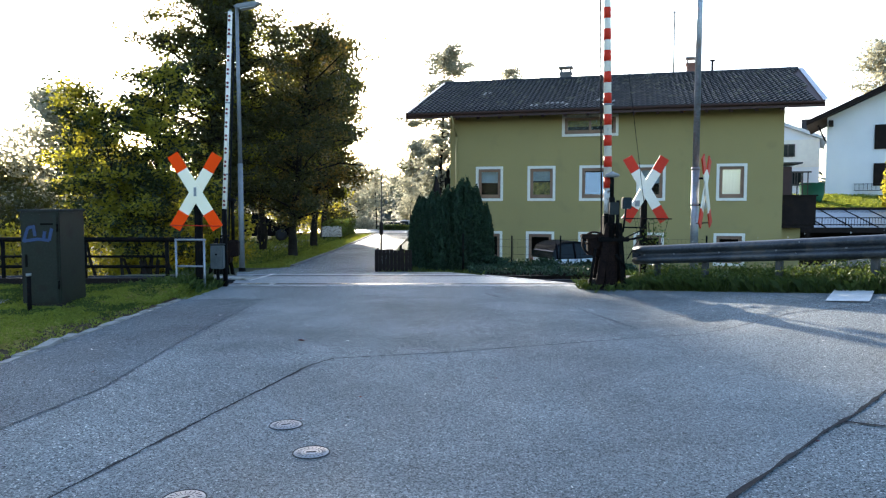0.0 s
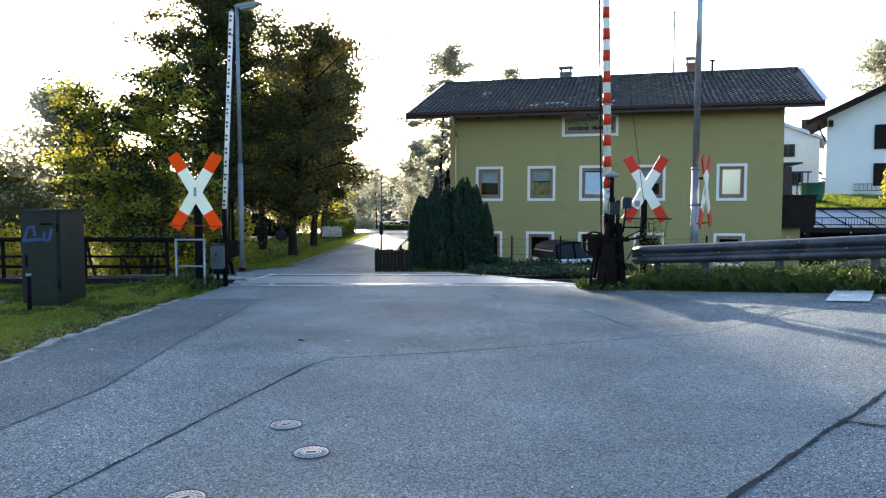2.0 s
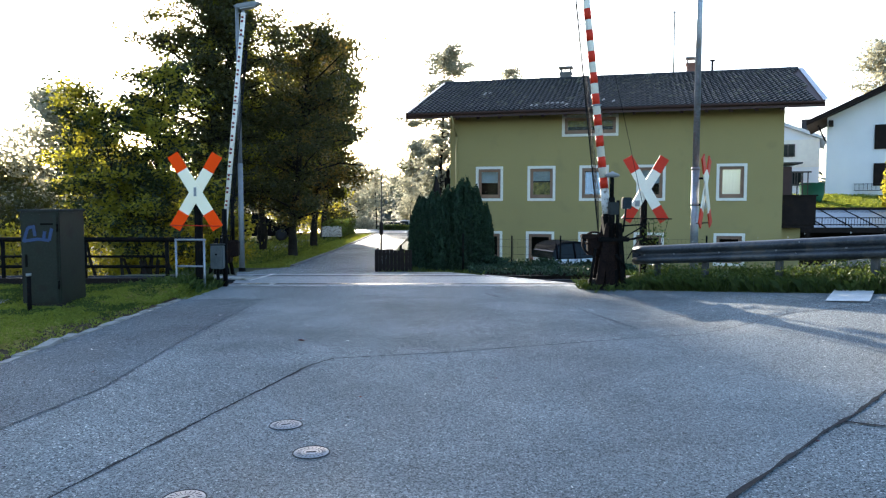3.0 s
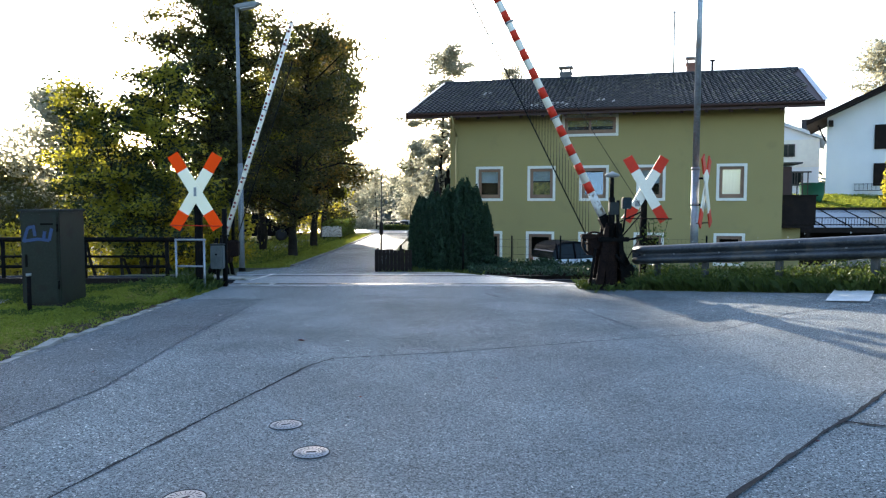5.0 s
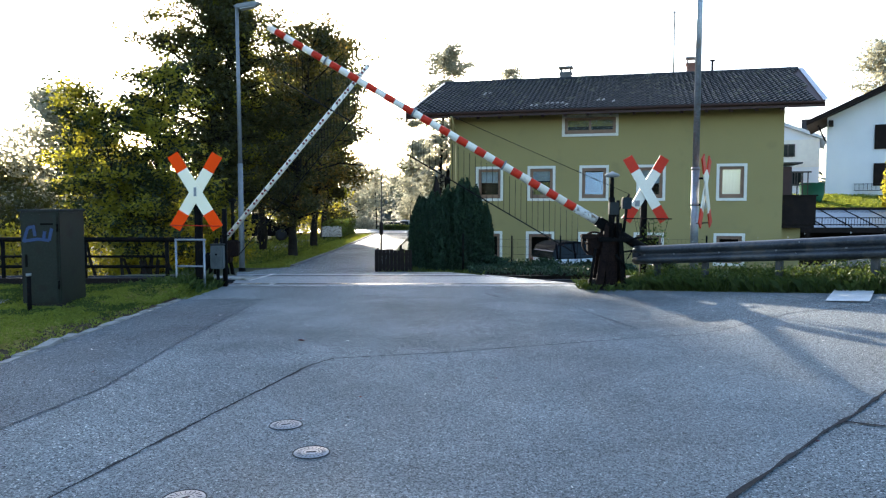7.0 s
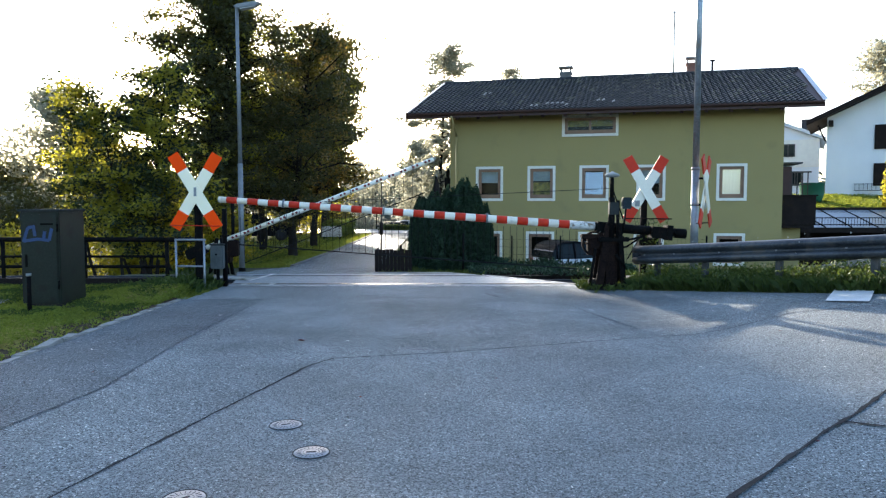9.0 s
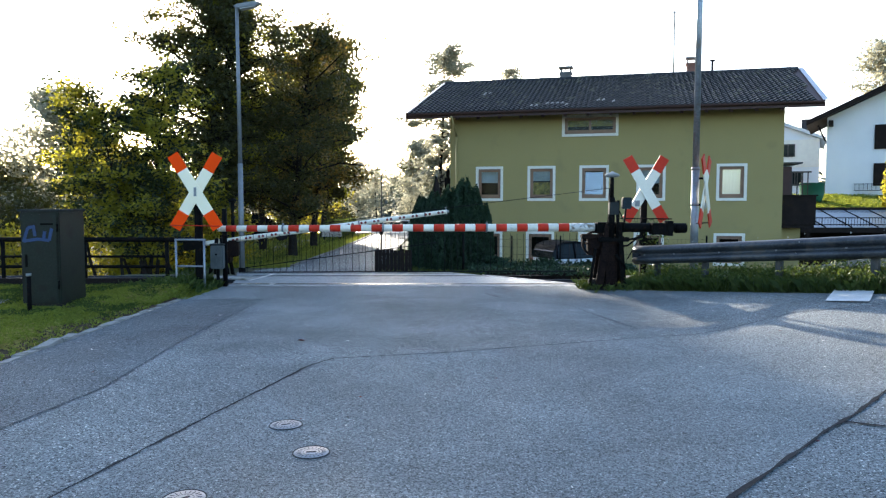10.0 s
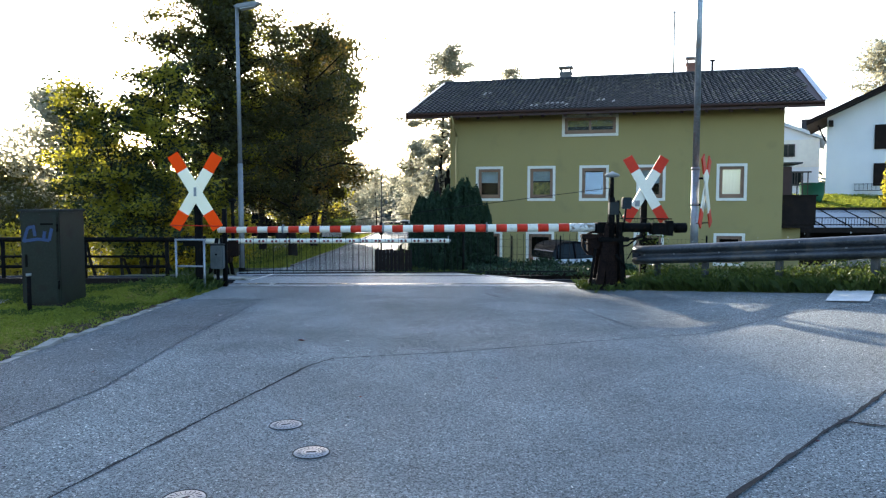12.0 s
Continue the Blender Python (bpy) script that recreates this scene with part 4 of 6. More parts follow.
    rod(bm, (L1 - 0.02, 0, -0.08), (L1 - 0.02, 0, 0.12), 0.012)
    part("end_cap", bm, M["lid"], boom)
    skirt(boom, 1, 0.5, 5.2, 0.115, 0.62, -0.095, FAR, M["cable"])


def motions():
    for ob, what, x, z, drop, angles, sg in MOVERS:
        rows = []
        for t in TIMES:
            a = angle_at(angles, t)
            if what == "boom":
                rows.append((t, pose(0, 0, z, 0, sg * a, 0)))
            elif what == "hanger":
                rows.append((t, pose(x, 0, z, 0, -sg * a, 0)))
            else:
                q = Euler((0, radians(-sg * a), 0)).to_matrix() @ Vector((0, 0, -drop))
                rows.append((t, pose(q.x, 0, z + q.z)))
        walk(ob, rows)


# ---- roadside things ----
def build_cabinet():
    c = thing("switch_cabinet", "grey-green metal switch cabinet with blue spray paint, standing on the verge", "cabinet", pose(-5.76, 10.68, -0.03, 0, 0, 0))
    w, d, h = 0.56, 0.72, 1.41
    part("plinth", blocks([((-w / 2 + 0.03, -d / 2 + 0.03, -0.2), (w / 2 - 0.03, d / 2 - 0.03, 0.09))]), M["dark_plinth"], c, "dark grey concrete plinth", 0.01)
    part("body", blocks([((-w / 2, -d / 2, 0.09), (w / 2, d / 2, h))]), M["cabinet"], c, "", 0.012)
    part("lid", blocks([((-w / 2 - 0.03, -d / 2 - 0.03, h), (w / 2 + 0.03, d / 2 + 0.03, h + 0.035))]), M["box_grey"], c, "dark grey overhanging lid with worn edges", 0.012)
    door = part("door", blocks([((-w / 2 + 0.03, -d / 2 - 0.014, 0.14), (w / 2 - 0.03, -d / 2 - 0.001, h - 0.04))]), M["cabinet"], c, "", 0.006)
    for z in (0.3, 1.12):
        part("hinge", bars([((w / 2 - 0.02, -d / 2 - 0.02, z), (w / 2 - 0.02, -d / 2 - 0.02, z + 0.12), 0.014)]), M["steel"], door)
    part("handle", blocks([((-w / 2 + 0.07, -d / 2 - 0.03, 0.62), (-w / 2 + 0.10, -d / 2 - 0.012, 0.80))]), M["steel"], door, "", 0.004)
    part("vent", blocks([((0.02, -d / 2 - 0.02, 1.22), (0.20, -d / 2 - 0.012, 1.245))]), M["steel"], door)
    bm = bmesh.new()
    for k, (x0, z0, x1, z1) in enumerate(((-0.27, 0.98, -0.20, 1.18), (-0.20, 1.18, -0.10, 1.20), (-0.12, 1.20, -0.10, 1.06), (-0.27, 0.99, -0.06, 1.02), (-0.06, 1.02, 0.10, 1.0), (0.10, 1.0, 0.14, 1.17), (0.02, 1.0, 0.04, 1.13))):
        a = math.atan2(z1 - z0, x1 - x0)
        quad_box(bm, (0, -0.001 - 0.0007 * k, -0.022), (math.hypot(x1 - x0, z1 - z0), 0.0, 0.022), pose(x0 + 0.04, -d / 2 - 0.0145, z0) @ Matrix.Rotation(-a, 4, "Y"))
    part("spray_paint", bm, M["blue_paint"], door, "blue sprayed scrawl")


def build_left_rails():
    # galvanised bow rail beside the sign
    r = thing("pipe_barrier", "galvanised steel pipe barrier standing in grass", "pipe barrier", pose(-4.28, 12.35, 0))
    part("rail", bars([((-0.31, 0, 0.875), (0.22, 0, 0.875), 0.019)]), M["mast_zinc"], r)
    for x in (-0.29, 0.19):
        part("post", bars([((x, 0, -0.3), (x, 0, 0.875), 0.019)]), M["mast_zinc"], r)
    part("mid_rail", bars([((-0.29, 0, 0.42), (0.19, 0, 0.42), 0.017)]), M["mast_zinc"], r)
    # dark bridge railing towards the stream
    f = thing("bridge_railing", "black steel bridge railing beside the track", "railing", pose(0, 12.75, 0))
    for k, (z, rr) in enumerate(((0.86, 0.042), (0.56, 0.022), (0.38, 0.028))):
        part("rail", bars([((-12.5, 0, z), (-4.35 if k == 0 else -4.9, 0, z), rr)]), M["steel"], f)
    for i in range(6):
        x = -4.88 - 1.45 * i
        part("post", bars([((x, 0, -0.4), (x, 0, 0.86), 0.035)]), M["steel"], f)
    part("deck_beam", blocks([((-12.5, -0.1, -0.12), (-4.45, 0.1, 0.18))]), M["dark_wood"], f, "dark timber edge beam", 0.01)
    # boom rest post with relay box
    p = thing("rest_post", "dark steel post that catches the lowered boom", "post", pose(-3.93, 13.0, 0))
    part("pole", bars([((0, 0, -0.3), (0, 0, 1.40), 0.045)]), M["steel"], p)
    part("fork", blocks([((-0.06, -0.10, 0.90), (0.06, 0.10, 0.93))]), M["steel"], p, "", 0.004)
    b = thing("relay_box", "small grey relay box on a dark post", "electrical box", pose(-4.03, 12.9, 0.15))
    part("body", blocks([((-0.11, -0.09, 0.18), (0.11, 0.09, 0.60))]), M["relay_grey"], b, "", 0.015)
    part("lid", blocks([((-0.12, -0.10, 0.60), (0.12, 0.10, 0.63))]), M["box_grey"], b, "", 0.008)
    part("leg", bars([((0, 0, -0.5), (0, 0, 0.18), 0.03)]), M["steel"], b)
    part("knob", bars([((0.0, -0.10, 0.44), (0.0, -0.088, 0.44), 0.018)]), M["steel"], b)
    d = thing("drain_slab", "pale concrete slab over a drain beside the crossing", "concrete slab", pose(-4.15, 14.3, 0.0, 0, 0, -14))
    part("slab", blocks([((-0.45, -0.2, -0.05), (0.45, 0.2, 0.035))]), M["concrete"], d, "", 0.012)
    part("gap", blocks([((-0.40, -0.27, -0.05), (0.48, -0.205, 0.012))]), M["bitumen"], d)
    k = thing("marker_post", "short black marker post with a pale cap, in the grass", "post", pose(-5.70, 9.9, 0.0))
    part("stake", bars([((0, 0, -0.2), (0, 0, 0.50), 0.03)]), M["steel"], k)
    part("cap", bars([((0, 0, 0.50), (0, 0, 0.535), 0.036)]), M["lid"], k, "pale grey cap")
    # concrete cable cover in the grass
    m = thing("cable_cover", "flat pale concrete cable cover in the grass", "concrete slab", pose(-7.0, 10.6, 0.0, 0, 0, 12))
    part("slab", blocks([((-0.5, -0.18, -0.1), (0.5, 0.18, 0.05))]), M["concrete"], m, "", 0.012)


def build_masts():
    s = thing("street_lamp", "slim galvanised street lamp with a flat head", "street lamp", pose(-5.30, 19.0, land(-5.3, 19.0)))
    g = land(-5.3, 19.0)
    top = 6.55 - g
    bm = bmesh.new()
    rod(bm, (0, 0, 0), (0, 0, top * 0.42), 0.075, 0.065, 16)
    rod(bm, (0, 0, top * 0.42), (-0.02, 0, top), 0.055, 0.04, 16)
    part("pole", bm, M["zinc"], s, "tapered galvanised pole")
    part("base_sleeve", bars([((0, 0, -0.1), (0, 0, 0.17), 0.09)]), M["steel"], s, "dark base sleeve")
    bm = bmesh.new()
    prism(bm, [(-0.1, 0.0), (0.05, -0.06), (0.50, 0.02), (0.62, 0.10), (0.50, 0.14), (0.0, 0.06)], -0.11, 0.11)
    head = part("lamp_head", bm, M["zinc"], s, "flat grey lamp head", 0.02, pose(0, 0, top))
    bm = bmesh.new()
    prism(bm, [(0.08, -0.057), (0.48, 0.012), (0.48, 0.0), (0.08, -0.075)], -0.09, 0.09)
    part("lamp_cover", bm, M["lamp_glass"], head)
    p = thing("steel_mast", "tall weathered galvanised steel mast behind the guardrail", "mast", pose(4.80, 13.8, land(4.8, 13.8)))
    z0 = land(4.8, 13.8)
    bm = bmesh.new()
    rod(bm, (0, 0, -0.3), (0.0, 0, 2.15 - z0), 0.073, 0.071, 20)
    rod(bm, (0, 0, 2.15 - z0), (0.02, 0, 8.0 - z0), 0.062, 0.047, 20)
    part("shaft", bm, M["mast_zinc"], p, "galvanised tubular shaft")
    for z in (2.13, 1.45):
        part("band", bars([((0, 0, z - z0), (0, 0, z - z0 + 0.05), 0.078, 0.078, 18)]), M["zinc"], p)
    saltire("railway_cross_sign", 4.91, 13.74, 1.72, 1.32, 58, M["red"], False, "red and white crossed-board sign on a steel mast, seen edge-on", M["white"])
    a = thing("snow_pole", "thin dark wooden pole beside the road", "pole", pose(-1.82, 21.2, land(-1.8, 21.2)))
    part("stick", bars([((0, 0, -0.1), (0.03, 0, 2.9), 0.028, 0.016)]), M["grey_wood"], a)
    part("marker", bars([((0.01, 0, 0.98), (0.01, 0, 1.35), 0.055)]), M["dark_wood"], a)


GUARD = [(3.34, 12.52), (3.9, 11.75), (4.75, 10.55), (5.65, 9.25), (7.0, 7.3), (9.0, 4.4)]


def build_guardrail():
    g = thing("guardrail", "weathered galvanised steel guardrail along the grass verge", "guardrail")
    prof = [(0.0, -0.155), (0.05, -0.14), (0.085, -0.10), (0.085, -0.06), (0.03, -0.03), (0.0, 0.0), (0.03, 0.03), (0.085, 0.06), (0.085, 0.10), (0.05, 0.14), (0.0, 0.155)]
    pts = []
    for i in range(25):
        u = i / 24 * (len(GUARD) - 1)
        k = min(len(GUARD) - 2, int(u))
        x = GUARD[k][0] + (GUARD[k + 1][0] - GUARD[k][0]) * (u - k)
        y = GUARD[k][1] + (GUARD[k + 1][1] - GUARD[k][1]) * (u - k)
        pts.append((x, y, land(x, y)))
    nrm = Vector((-0.83, -0.56, 0))
    bm = bmesh.new()
    rows = []
    for x, y, z in pts:
        rows.append([[bm.verts.new(Vector((x, y, z + 0.56 + h)) + nrm * (o + t)) for o, h in prof] for t in (0, -0.006)])
    for a, b in zip(rows, rows[1:]):
        for s in (0, 1):
            for i in range(len(prof) - 1):
                f = bm.faces.new((a[s][i], a[s][i + 1], b[s][i + 1], b[s][i]))
                f.smooth = True
        for i in (0, -1):
            bm.faces.new((a[0][i], b[0][i], b[1][i], a[1][i]))
    for e in (0, -1):
        for i in range(len(prof) - 1):
            bm.faces.new((rows[e][0][i], rows[e][0][i + 1], rows[e][1][i + 1], rows[e][1][i]))
    part("beam", bm, M["dull_zinc"], g, "corrugated steel beam")
    x, y, z = pts[0]
    bm = bmesh.new()
    quad_box(bm, (-0.04, -0.15, 0.40), (0.10, 0.03, 0.722), pose(x - 0.02, y + 0.02, z, 0, 0, 34))
    part("end_piece", bm, M["dark_zinc"], g, "blunt dark end piece", 0.03)
    for i in (2, 6, 10, 14, 18, 22):
        x, y, z = pts[i]
        bm = bmesh.new()
        quad_box(bm, (-0.03, -0.05, -0.5), (0.03, 0.05, 0.64), pose(x + 0.08, y + 0.06, z, 0, 0, 34))
        part("post", bm, M["dull_zinc"], g, "", 0.006)
    for i in range(1, 24, 3):
        x, y, z = pts[i]
        c = Vector((x, y, z + 0.56)) + nrm * 0.0
        part("bolt", bars([(c + nrm * 0.0, c + nrm * 0.012, 0.016)]), M["zinc"], g)


# ---- the green house ----
HOUSE = pose(0.33, 32.3, -1.75, 0, 0, -14.57)
WINDOWS_UP = [(1.16, 2.37, 0), (3.44, 4.64, 1), (5.65, 6.87, 2), (8.0, 9.16, 3), (11.14, 12.3, 4)]
WINDOWS_LOW = [(1.16, 2.35, 3), (3.39, 4.61, 3), (5.63, 6.87, 3), (7.92, 9.14, 3), (11.08, 12.28, 3)]


def window(house, s0, s1, z0, z1, glassm, curtain, two=False, tilt=0):
    """A window in the front wall: white surround, brown frame, glass, curtain and a recess to the dark-painted rooms.
    """
    t = 0.11
    bm = blocks([((s0, -0.02, z0), (s0 + t, 0.10, z1)), ((s1 - t, -0.02, z0), (s1, 0.10, z1)), ((s0 + t, -0.02, z1 - t), (s1 - t, 0.10, z1)), ((s0 + t, -0.045, z0), (s1 - t, 0.10, z0 + t))])
    w = part("window", bm, M["trim"], house, "window with a white surround and a brown wooden frame")
    a, b, c, d = s0 + t + 0.001, s1 - t - 0.001, z0 + t + 0.001, z1 - t - 0.001
    f = 0.125
    rows = [((a, 0.05, c), (a + f, 0.12, d)), ((b - f, 0.05, c), (b, 0.12, d)), ((a + f, 0.05, d - f), (b - f, 0.12, d)), ((a + f, 0.05, c), (b - f, 0.12, c + f * 1.3))]
    if two:
        rows.append((((a + b) / 2 - 0.05, 0.04, c + f * 1.3), ((a + b) / 2 + 0.05, 0.12, d - f)))
    part("window_frame", blocks(rows), M["frame_wood"], w, "brown wooden frame")
    part("pane", blocks([((a + f, 0, 0), (b - f, 0.006, d - c - f * 2.3))]), glassm, w, at=pose(0, 0.088, c + f * 1.3, -tilt, 0, 0)).visible_shadow = False
    if curtain:
        top, bot, cm = curtain
        bm = bmesh.new()
        n = 16
        x0, x1 = a + 0.05, b - 0.05
        grid = [[bm.verts.new((x0 + (x1 - x0) * i / n, 0.19 + 0.012 * math.sin(i * 2.4), d - 0.02 - (d - c) * (1 - v))) for v in (1 - bot, 1 - top)] for i in range(n + 1)]
        for i in range(n):
            bm.faces.new((grid[i][0], grid[i + 1][0], grid[i + 1][1], grid[i][1])).smooth = True
        part("curtain", bm, cm, w, "thin window curtain")
    return w


def build_house():
    h = thing("green_house", "olive-green plastered farmhouse with a dark tiled roof", "house", HOUSE)
    L, D, WT = 13.63, 11.0, 0.35
    EAVE, RISE = 7.3, 0.353
    opens = [(a, b, 3.35, 4.85) for a, b, _ in WINDOWS_UP] + [(a, b, 0.70, 2.03) for a, b, _ in WINDOWS_LOW] + [(4.9, 7.24, 6.07, 6.98)]
    xs = sorted({0, L} | {o[i] for o in opens for i in (0, 1)})
    zs = sorted({-0.5, EAVE} | {o[i] for o in opens for i in (2, 3)})
    bm = bmesh.new()
    grid = {}

    def v(x, y, z):
        k = (round(x, 3), y, round(z, 3))
        if k not in grid:
            grid[k] = bm.verts.new(k)
        return grid[k]

    def hole(x, z):
        return any(o[0] < x < o[1] and o[2] < z < o[3] for o in opens)
    for x0, x1 in zip(xs, xs[1:]):
        for z0, z1 in zip(zs, zs[1:]):
            if hole((x0 + x1) / 2, (z0 + z1) / 2):
                continue
            for y in (0, WT):
                bm.faces.new((v(x0, y, z0), v(x1, y, z0), v(x1, y, z1), v(x0, y, z1)))
    def rim(vals, a, b):
        return [t for t in vals if a <= t <= b]
    for a, b, c, d in opens:
        for k0, k1 in zip(rim(xs, a, b), rim(xs, a, b)[1:]):
            for z in (c, d):
                bm.faces.new((v(k0, 0, z), v(k1, 0, z), v(k1, WT, z), v(k0, WT, z)))
        for k0, k1 in zip(rim(zs, c, d), rim(zs, c, d)[1:]):
            for x in (a, b):
                bm.faces.new((v(x, 0, k0), v(x, 0, k1), v(x, WT, k1), v(x, WT, k0)))
    part("front_wall", bm, M["plaster"], h, "olive-green plastered wall")
    # gable walls and back
    for x0, x1 in ((0.002, WT), (L - WT, L - 0.002)):
        bm = bmesh.new()
        prism(bm, [(WT, -0.5), (D, -0.5), (D, EAVE), (D / 2, EAVE + RISE * D / 2), (WT, EAVE + RISE * WT)], -x1, -x0, Matrix.Rotation(radians(90), 4, "Z"))
        part("gable_wall", bm, M["plaster"], h)
    part("back_wall", blocks([((WT, D - WT, -0.5), (L - WT, D, EAVE))]), M["plaster"], h)
    part("room_floor", blocks([((WT, WT, 2.6), (L - WT, D - WT, 2.75)), ((WT, WT, 5.4), (L - WT, D - WT, 5.55)), ((WT, 2.6, -0.4), (L - WT, 2.7, 7.2))]), M["interior"], h, "rooms painted near-black for shade behind the windows")
    # windows
    # the last kind's cream curtain stands in for a bright reflection in the glass
    kinds = [(M["pane"], (0.0, 0.45, M["curtain"])), (M["pane"], (0.0, 0.40, M["curtain"])), (M["coated"], None), (M["pane"], (0.0, 0.5, M["curtain"])), (M["dull_pane"], (0.0, 1.0, M["cream"]))]
    for a, b, k in WINDOWS_UP:
        w = window(h, a, b, 3.35, 4.85, *kinds[k], tilt=(0, 0, 7, 0, 0)[k])
        if k == 1:
            part("curtain", blocks([((a + 0.2, 0.24, 3.5), (b - 0.2, 0.25, 4.15))]), M["ochre"], w, "ochre lower curtain")
    for a, b, k in WINDOWS_LOW:
        window(h, a, b, 0.70, 2.03, M["pane"], None)
    window(h, 4.9, 7.24, 6.07, 6.98, M["pane"], (0.0, 0.5, M["ochre"]), True)
    # roof: two slabs over the walls, reaching further out at the ridge of the balcony gable
    x0, x1 = -1.72, L + 1.19

    def flare(bm):
        for v_ in bm.verts:
            if v_.co.x > L:
                v_.co.x += 0.42 * (1 - abs(v_.co.y - D / 2) / (D / 2 + 1.0))
    for sgn in (0, 1):
        bm = bmesh.new()
        prof = [(-0.95, EAVE - 0.95 * RISE), (D / 2, EAVE + RISE * D / 2), (D / 2, EAVE + RISE * D / 2 + 0.16), (-0.95, EAVE - 0.95 * RISE + 0.16)]
        if sgn:
            prof = [(D - y, z) for y, z in reversed(prof)]
        prism(bm, prof, -x1, -x0, Matrix.Rotation(radians(90), 4, "Z"))
        flare(bm)
        part("roof_slab", bm, M["eave_wood"], h, "red-brown boarded roof underside")
    # rafters under the eave
    bm = bmesh.new()
    quad_box(bm, (-0.06, 0, -0.16), (0.06, 0.93, -0.004))
    me = mesh_of("rafter", bm, M["eave_wood"])
    ang = math.degrees(math.atan(RISE))
    for i in range(15):
        ob = new("rafter", me)
        ob.parent = h
        ob.matrix_basis = pose(0.5 + i * 0.92, -0.92, EAVE - 0.92 * RISE, ang, 0, 0)
    # purlin ends at the gables
    for y in (0.15, D / 2):
        z = EAVE + RISE * y - 0.14
        part("purlin", blocks([((x0 + 0.1, y - 0.1, z - 0.12), (0, y + 0.1, z + 0.12)), ((L, y - 0.1, z - 0.12), (x1 - 0.1, y + 0.1, z + 0.12))]), M["eave_wood"], h, "", 0.01)
    part("fascia", blocks([((x0, -0.985, EAVE - 0.95 * RISE - 0.06), (x1, -0.952, EAVE - 0.95 * RISE + 0.17))]), M["eave_wood"], h, "red-brown fascia board")
    bm = bmesh.new()
    n = 8
    ring = [[bm.verts.new((x, -1.06 + 0.075 * math.cos(math.pi + math.pi * i / n), EAVE - 0.95 * RISE + 0.13 + 0.075 * math.sin(math.pi + math.pi * i / n))) for i in range(n + 1)] for x in (x0, x1)]
    for i in range(n):
        bm.faces.new((ring[0][i], ring[0][i + 1], ring[1][i + 1], ring[1][i])).smooth = True
    part("gutter", bm, M["eave_wood"], h, "brown half-round gutter")
    part("downpipe", bars([((0.30, -1.06, EAVE - 0.36), (0.30, -0.10, EAVE - 1.1), 0.045), ((0.30, -0.10, EAVE - 1.1), (0.30, -0.10, 0.2), 0.045)]), M["plaster"], h, "olive painted downpipe")
    # verge boards with pale sheet metal
    for x in (x0 - 0.03, x1):
        bm = bmesh.new()
        prism(bm, [(-1.0, EAVE - 1.0 * RISE - 0.04), (D / 2, EAVE + RISE * D / 2 - 0.04), (D + 1.0, EAVE - 1.0 * RISE - 0.04), (D + 1.0, EAVE - RISE + 0.20), (D / 2, EAVE + RISE * D / 2 + 0.20), (-1.0, EAVE - RISE + 0.20)], -x - 0.03, -x, Matrix.Rotation(radians(90), 4, "Z"))
        flare(bm)
        part("verge_board", bm, M["eave_wood"], h)
        bm = bmesh.new()
        xa = x - 0.05
        for side in (0, 1):
            ya, yb = (-1.0, D / 2) if side == 0 else (D + 1.0, D / 2)
            za, zb = EAVE - RISE + 0.22, EAVE + RISE * D / 2 + 0.22
            vs = [bm.verts.new(p) for p in ((xa, ya, za), (xa + 0.17, ya, za + 0.03), (xa + 0.17, yb, zb + 0.03), (xa, yb, zb), (xa, ya, za - 0.02), (xa + 0.17, ya, za + 0.01), (xa + 0.17, yb, zb + 0.01), (xa, yb, zb - 0.02))]
            for f in ((0, 1, 2, 3), (4, 7, 6, 5), (0, 4, 5, 1), (2, 6, 7, 3), (0, 3, 7, 4), (1, 5, 6, 2)):
                bm.faces.new([vs[i] for i in f])
        flare(bm)
        part("verge_sheet", bm, M["sheet"], h, "pale zinc verge flashing")
    # ridge
    bm = bmesh.new()
    nr = 46
    for i in range(nr):
        a = x0 + 0.1 + (x1 - x0 + 0.22) * i / nr
        rod(bm, (a, D / 2, EAVE + RISE * D / 2 + 0.17), (a + (x1 - x0) / nr * 1.06, D / 2, EAVE + RISE * D / 2 + 0.19), 0.13, 0.115, 10)
    tagged(part("ridge_tiles", bm, M["tile"], h, "row of half-round ridge tiles"), kind="stuff")
    # chimneys, vents, antenna
    def chimney(x, y, w, z1, material, cap):
        zr = EAVE + RISE * (y if y < D / 2 else D - y)
        c = part("chimney", blocks([((x - w / 2, y - w / 2, zr - 0.3), (x + w / 2, y + w / 2, z1)), ((x - w / 2 - 0.05, y - w / 2 - 0.05, z1 - 0.12), (x + w / 2 + 0.05, y + w / 2 + 0.05, z1 - 0.02))]), material, h, "rendered chimney", 0.01)
        if cap:
            part("cap", blocks([((x - w / 2 - 0.08, y - w / 2 - 0.08, z1 + 0.2), (x + w / 2 + 0.08, y + w / 2 + 0.08, z1 + 0.26))]), M["lid"], c)
            for i in (-1, 1):
                for j in (-1, 1):
                    part("cap_leg", blocks([((x + i * w * 0.42 - 0.03, y + j * w * 0.42 - 0.03, z1), (x + i * w * 0.42 + 0.03, y + j * w * 0.42 + 0.03, z1 + 0.2))]), M["brick"], c)
    chimney(4.5, D / 2 + 0.6, 0.55, 9.85, M["brick"], True)
    chimney(10.55, D / 2 + 0.9, 0.45, 10.08, M["red_brick"], True)
    part("vent_pipe", bars([((11.45, D / 2 + 0.3, 9.2), (11.45, D / 2 + 0.3, 10.03), 0.055), ((11.32, D / 2 + 0.3, 10.05), (11.58, D / 2 + 0.3, 10.05), 0.045)]), M["steel"], h, "dark vent pipe with a cowl")
